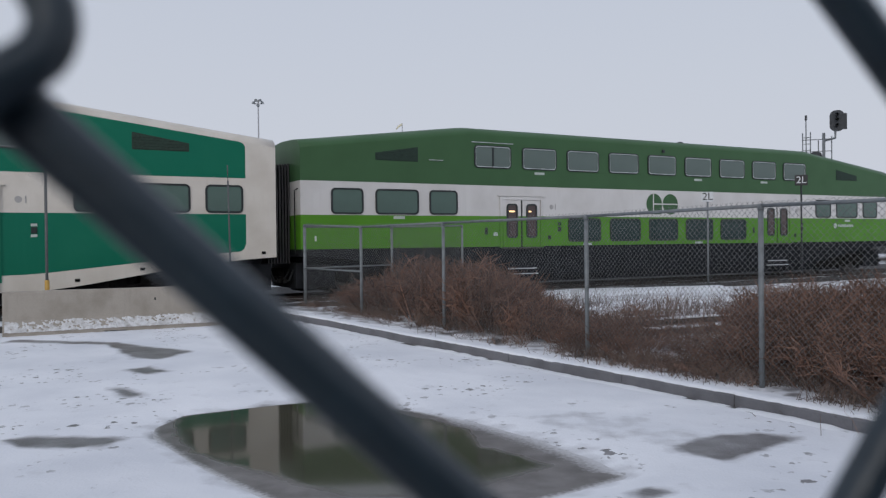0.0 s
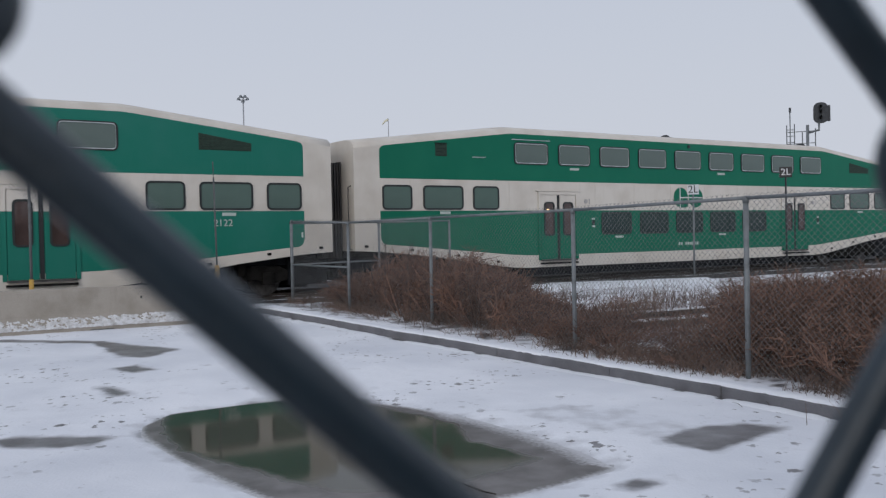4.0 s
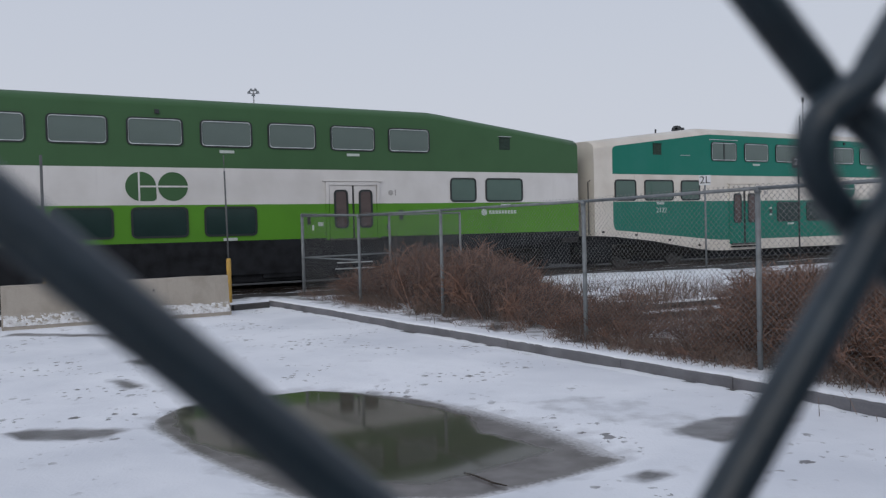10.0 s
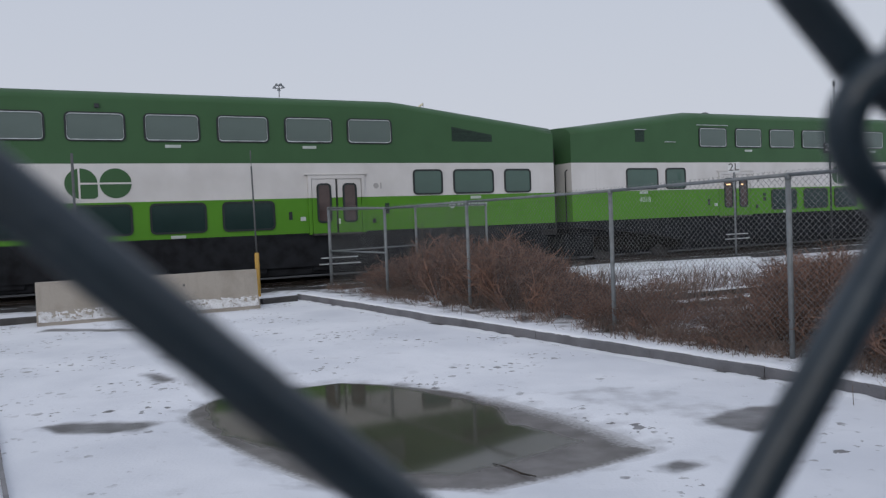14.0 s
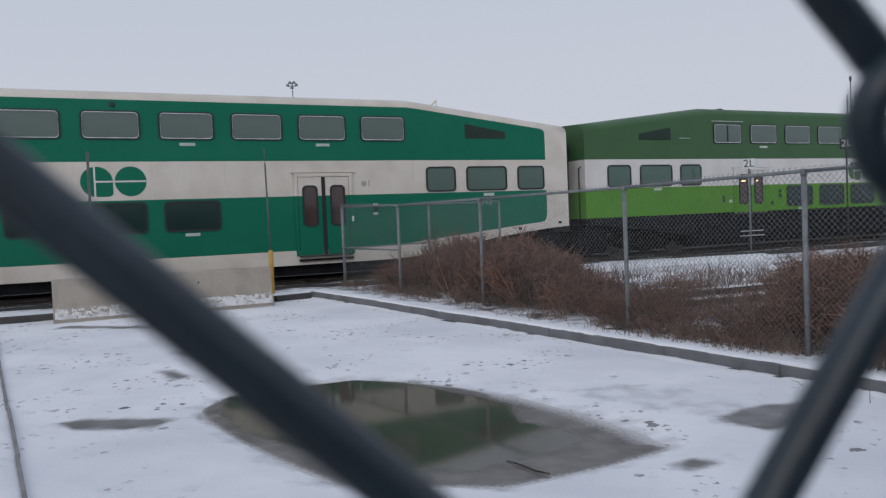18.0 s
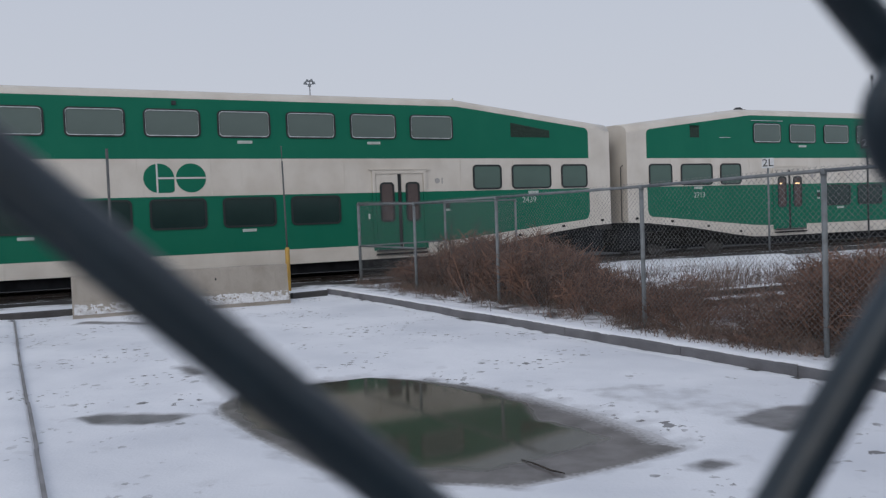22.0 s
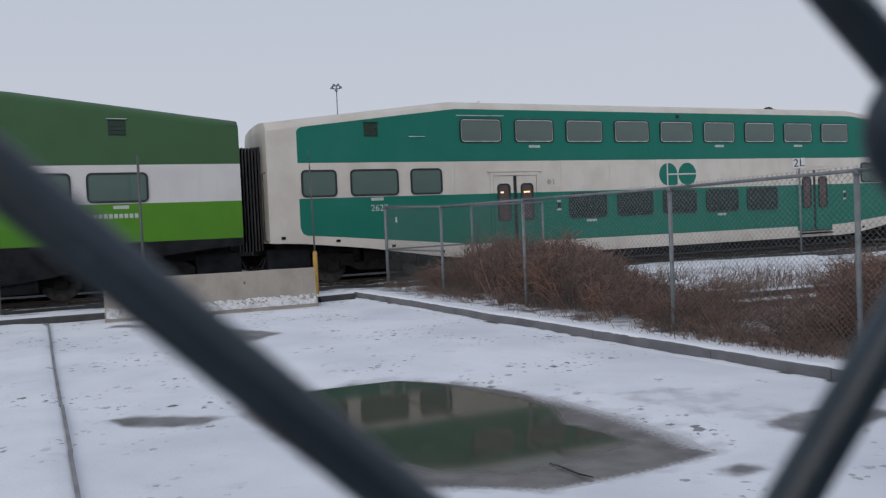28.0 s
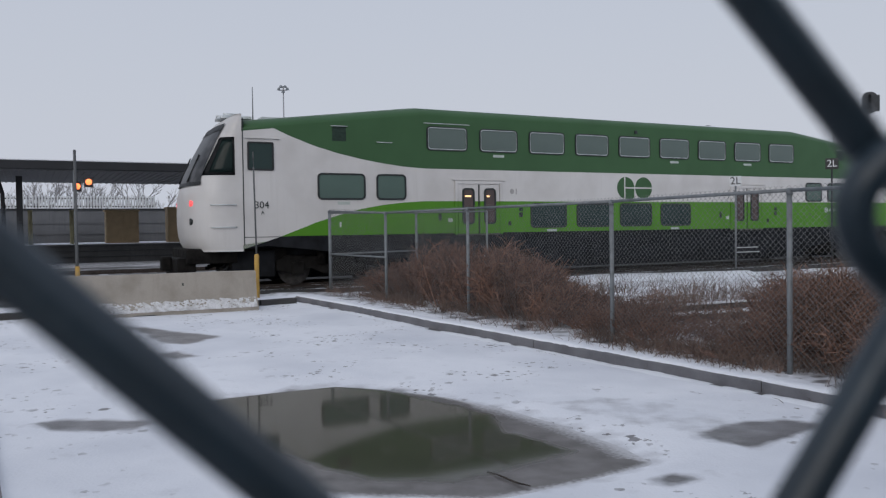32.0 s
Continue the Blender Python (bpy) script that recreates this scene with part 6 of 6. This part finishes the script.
M_POSTYELLOW = material("haze_greyed_yellow_paint", (0.31, 0.285, 0.17), 0.8, var=0.12, scale=3)
# distance haze is put into this bark colour
M_PALEBARK = material("haze_paled_bark", (0.24, 0.235, 0.24), 0.95, var=0.12)

plat = far_box("platform", -70, 130, 45.0, 53.5, 0.2, 1.22, M_PLATFORM, "dark weathered railway platform dusted with snow", "platform", 0.05, "structure")
part("snow_cover", box(bmesh.new(), -70, 130, 45.4, 53.5, 1.216, 1.24, 0.01), M_SNOW, plat)
for z in (0.55, 0.85, 1.1):
    part("platform_rail", box(bmesh.new(), -60, 60, 44.9, 44.98, z, z + 0.07, 0.01), M_DARKSTEEL, plat)
wall = far_box("hoarding_wall", -70, 60, 54.5, 54.8, 0.2, 3.25, M_GREYWALL, "long grey weathered hoarding behind the platform", "wall", 0.03, "structure")
part("hoarding_cap", box(bmesh.new(), -70, 60, 54.4, 54.9, 3.25, 3.34, 0.01), M_DARKSTEEL, wall)
for z in (1.1, 1.75, 2.4):
    part("hoarding_rail", box(bmesh.new(), -70, 60, 54.44, 54.5, z, z + 0.06), M_GREYWALL, wall)
slats = empty("slat_fence", Matrix.Rotation(ALPHA, 4, "Z"), "pale vertical-slatted fence above the grey wall", "fence")
slat = box(bmesh.new(), -0.05, 0.05, 55.0, 55.03, 3.3, 4.15)
first_slat = part("slat", slat, M_SIGNWHITE, slats)
first_slat.location = (-16, 0, 0)
for k in range(1, 136):
    o = part("slat", first_slat.data, None, slats)
    o.location = (-16 + 0.172 * k, 0, 0)
part("slat_rail", box(bmesh.new(), -16, 7.2, 55.06, 55.12, 3.45, 3.53), M_DARKSTEEL, slats)
part("slat_rail", box(bmesh.new(), -16, 7.2, 55.06, 55.12, 3.95, 4.03), M_DARKSTEEL, slats)


def canopy():
    root = empty("platform_canopy", Matrix.Rotation(ALPHA, 4, "Z"), "dark flat platform canopy on black columns", "canopy", kind="structure")
    part("fascia", box(bmesh.new(), -60, 40, 38.0, 38.2, 4.56, 4.92, 0.02), M_CANOPY, root)
    part("roof_deck", box(bmesh.new(), -60, 40, 38.2, 47.4, 4.7, 4.9, 0.02), M_CANOPY, root)
    part("snow_on_roof", box(bmesh.new(), -60, 40, 38.02, 47.3, 4.925, 4.97, 0.01), M_SNOW, root)
    part("soffit", box(bmesh.new(), -60, 40, 38.2, 47.4, 4.52, 4.6, 0.01), M_SOFFIT, root)
    for k in range(110):
        part("soffit_rib", box(bmesh.new(), -14 + 0.3 * k, -13.9 + 0.3 * k, 38.2, 47.3, 4.49, 4.52), M_SOFFIT, root)
    for k in range(8):
        s = -34.4 + 8.5 * k
        bm = box(bmesh.new(), s - 0.13, s + 0.13, 40.4, 40.66, 0.2, 4.4, 0.02)
        part("column", bm, M_CANOPY, root)
        part("column_arm", tube(bmesh.new(), [(s - 0.62, 40.5, 1.2), (s - 0.66, 40.5, 3.6), (s - 0.9, 40.5, 4.5)], 0.09, 6), M_CANOPY, root, "slim bent strut beside the column")


canopy()


def yard_box(s, q, w, h, label):
    root = empty("utility_box", Matrix.Translation(on_track(s, q, 1.23)) @ Matrix.Rotation(ALPHA, 4, "Z"), label, "utility box", "tan utility boxes")
    part("cabinet", box(bmesh.new(), -w / 2, w / 2, 0, 1.0, 0, h, 0.04), M_TAN, root)
    part("lid", box(bmesh.new(), -w / 2 - 0.06, w / 2 + 0.06, -0.06, 1.06, h, h + 0.1, 0.02), M_TAN, root)
    part("door_panel", box(bmesh.new(), -w / 2 + 0.12, 0.0, -0.02, 0.0, 0.15, h - 0.15, 0.01), M_TAN, root)
    part("door_panel", box(bmesh.new(), 0.06, w / 2 - 0.12, -0.02, 0.0, 0.15, h - 0.15, 0.01), M_TAN, root)


yard_box(4.55, 47.5, 1.7, 1.75, "tan steel utility box on the platform")
yard_box(7.7, 47.5, 1.5, 1.9, "tan steel utility box on the platform with snow")
for s in (0.0, 1.95, -2.2):
    root = empty("platform_post", Matrix.Translation(on_track(s, 46.5, 1.23)), "yellow painted steel post on the platform", "post", "yellow platform posts")
    part("post", tube(bmesh.new(), [(0, 0, 0), (0, 0, 1.75)], 0.11, 8), M_POSTYELLOW, root)
    part("cap", tube(bmesh.new(), [(0, 0, 1.74), (0, 0, 1.8)], 0.125, 8), M_POSTYELLOW, root)


def ground_signal(s, q, z, post, lamps):
    root = empty("platform_signal", Matrix.Translation(on_track(s, q, 0.25)) @ Matrix.Rotation(ALPHA, 4, "Z"), "glowing orange signal lamps on a slim grey pole", "railway signal", "railway signals")
    part("pole", tube(bmesh.new(), [(0, 0, 0), (0, 0, post)], 0.06, 8), M_GALV, root)
    for dx, dz in lamps:
        part("lamp_housing", box(bmesh.new(), dx - 0.16, dx + 0.16, 0.05, 0.3, z + dz - 0.2, z + dz + 0.2, 0.03), M_DARKSTEEL, root)
        bm = bmesh.new()
        bmesh.ops.create_uvsphere(bm, u_segments=12, v_segments=8, radius=0.12, matrix=Matrix.Translation((dx, 0.02, z + dz)))
        part("lamp_lens", bm, M_ORANGE, root, "glowing orange lens")


ground_signal(1.6, 34.5, 3.5, 4.0, ((0.5, 0.08), (0.08, -0.1)))
ground_signal(6.05, 34.5, 3.5, 3.9, ((0.0, 0.15), (0.0, -0.25)))


def bare_tree(s, q, h, seed):
    rng = random.Random(seed)
    root = empty("bare_tree", Matrix.Translation(on_track(s, q, 0.2)), "distant leafless tree, its bark colour paled for haze", "tree", "distant bare trees")
    bm = tube(bmesh.new(), [(0, 0, 0), (0.1, 0, h * 0.3), (0, 0.1, h * 0.55)], [0.2, 0.15, 0.1], 7)
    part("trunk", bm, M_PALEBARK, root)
    bm = bmesh.new()

    def grow(p, d, ln, r, depth):
        m = p + d * ln * 0.5 + Vector((rng.uniform(-1, 1), rng.uniform(-1, 1), 0)) * ln * 0.06
        e = p + d * ln
        tube(bm, [p, m, e], [r, r * 0.8, r * 0.6], 4, cap=False)
        if depth:
            for _ in range(3 if depth > 1 else 4):
                nd = (d + Vector((rng.uniform(-1, 1), rng.uniform(-1, 1), rng.uniform(-0.1, 0.6))) * 0.75).normalized()
                grow(m.lerp(e, rng.uniform(0.2, 1)), nd, ln * rng.uniform(0.55, 0.75), r * 0.6, depth - 1)

    for k in range(6):
        a = k * math.tau / 6 + rng.uniform(-0.4, 0.4)
        grow(Vector((0, 0, h * rng.uniform(0.25, 0.55))), Vector((math.cos(a) * 0.7, math.sin(a) * 0.7, 0.9)).normalized(), h * 0.3, 0.07, 3)
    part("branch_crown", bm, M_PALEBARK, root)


rt = random.Random(77)
for k in range(16):
    bare_tree(-22 + k * 3.0 + rt.uniform(-1, 1), 92 + rt.uniform(-10, 18), rt.uniform(6.0, 8.6), 200 + k)


M_SOCK = material("pale_yellow_cloth", (0.72, 0.68, 0.5), 0.8, var=0.08)


def windsock():
    az, D = radians(-2.85), 80.0
    root = empty("windsock", pose(D * math.sin(az), D * math.cos(az), 0.2), "small yellow windsock on a thin mast", "windsock")
    top = 1.8 + 0.147 * D
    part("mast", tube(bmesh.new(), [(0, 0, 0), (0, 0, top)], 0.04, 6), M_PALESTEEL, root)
    part("sock", tube(bmesh.new(), [(0, 0, top - 0.1), (-0.35, 0, top - 0.3), (-0.6, 0, top - 0.6)], [0.12, 0.1, 0.05], 8), M_SOCK, root)


windsock()


# ---- unseen wall added behind the eye, to the right, to shade the near wire ----
M_BACKWALL = material("grey_brown_shade_wall", (0.09, 0.085, 0.08), 0.9, var=0.15, scale=1.0, bump=0.004, streak=0.4)
tagged(part("wall_south", box(bmesh.new(), -0.4, 22, -2.8, -2.5, -0.1, 3.2, 0.02), M_BACKWALL), "unseen grey-brown wall that keeps light off the near wire", "wall", kind="structure")


# ---- the wire fence right before the lens ----
def near_fence():
    """Woven wire: each strand zigzags downwards and hooks its neighbour at every bend. The weave is skewed to fit the
    camera's view.
    """
    root = empty("chain_link_fence", pose(0, 0.058, EYE), "close dark coated chain-link fence wire, out of focus", "fence")

    def on_fence(x, z):
        """The fence runs askew to the view: farther off towards the right."""
        return Vector((x, 0.284 * x - 0.0221 * z, z))

    left, right, foot = on_fence(-0.0288, 0.0153), on_fence(0.0462, 0.0044), on_fence(0.0223, -0.0451)
    head = left + right - foot
    v1, v2 = right - left, foot - head
    out, down = on_fence(0.985, -0.13), on_fence(0.17, -0.985)
    for i, half in [(k, h) for k in range(-7, 8) for h in (0, 1)]:
        shift = v1 * i + (foot - left) * half
        pts = []
        for n in range(-20, 5):
            # an outer bend of the strand, then an inner one
            for base, s in ((left, -1), (foot, 1)):
                c = base + shift - v2 * n
                pts += [(c - down * 0.0058 - out * s * 0.0001, 1.1 * s), (c + out * s * 0.0032 - down * 0.0030, 0.5 * s), (c + out * s * 0.0043, 0.0), (c + out * s * 0.0032 + down * 0.0030, -0.5 * s), (c + down * 0.0058 - out * s * 0.0001, -1.1 * s)]
        order = []
        per = 10
        for k in range(len(pts) // per - 1, -1, -1):
            order += pts[k * per:(k + 1) * per]
        spread = []
        for (a, wa), (b, wb) in zip(order, order[1:]):
            spread.append((a, wa))
            L = (b - a).length
            if L > 0.02:
                for e in (0.0025, 0.007, 0.016, L / 2, L - 0.016, L - 0.007, L - 0.0025):
                    bow = 0.0011 * math.sin(math.pi * e / L) if half and b.x > a.x else 0.0
                    spread.append((a.lerp(b, e / L) + Vector((0.66, 0.18, 0.73)) * bow, wa + (wb - wa) * e / L))
        order = spread + order[-1:]
        line = [Vector((p.x - 0.0005 * w, p.y + 0.0017 * w, p.z)) for p, w in order]
        smooth = []
        ext = [line[0]] + line + [line[-1]]
        fine = abs(i) < 3
        for a, b, c, d in zip(ext, ext[1:], ext[2:], ext[3:]):
            for t in ((0, 0.33, 0.67) if fine else (0, 0.5)):
                smooth.append(0.5 * (2 * b + (c - a) * t + (2 * a - 5 * b + 4 * c - d) * t * t + (3 * b - a - 3 * c + d) * t ** 3))
        smooth = [p for p in smooth if -1.72 < p.z < 0.34]
        # strand radii differ to match their widths from the camera
        part("wire", tube(bmesh.new(), smooth, {(0, 0): 0.0022, (0, 1): 0.0019}.get((i, half), 0.0017), 12 if fine else 6), M_NEARWIRE, root)


near_fence()


# ---- what moves: the train rolls to the right, its wheels turn ----
def run_at(t):
    """Distance run at t seconds: a smooth curve through RUN."""
    ts, ss = [a for a, _ in RUN], [b for _, b in RUN]
    i = min(max(int(np.searchsorted(ts, t)) - 1, 0), len(ts) - 2)

    def slope(k):
        a, b = max(k - 1, 0), min(k + 1, len(ts) - 1)
        return (ss[b] - ss[a]) / (ts[b] - ts[a])

    h = ts[i + 1] - ts[i]
    x = (t - ts[i]) / h
    return ((2 * x ** 3 - 3 * x ** 2 + 1) * ss[i] + (x ** 3 - 2 * x ** 2 + x) * h * slope(i)
            + (-2 * x ** 3 + 3 * x ** 2) * ss[i + 1] + (x ** 3 - x ** 2) * h * slope(i + 1))


def motions():
    times = [k * 0.5 for k in range(65)]
    for k, car in enumerate(COACHES):
        walk(car, [(t, Matrix.Translation(on_track(run_at(t) - k * CAR, TRACK, RAIL)) @ Matrix.Rotation(ALPHA, 4, "Z")) for t in times])
    turns = [(k / 15, run_at(k / 15) / 0.42) for k in range(481)]
    for w, place in WHEELS:
        walk(w, [(t, Matrix.Translation(place) @ Matrix.Rotation(a, 4, "Y")) for t, a in turns])


motions()
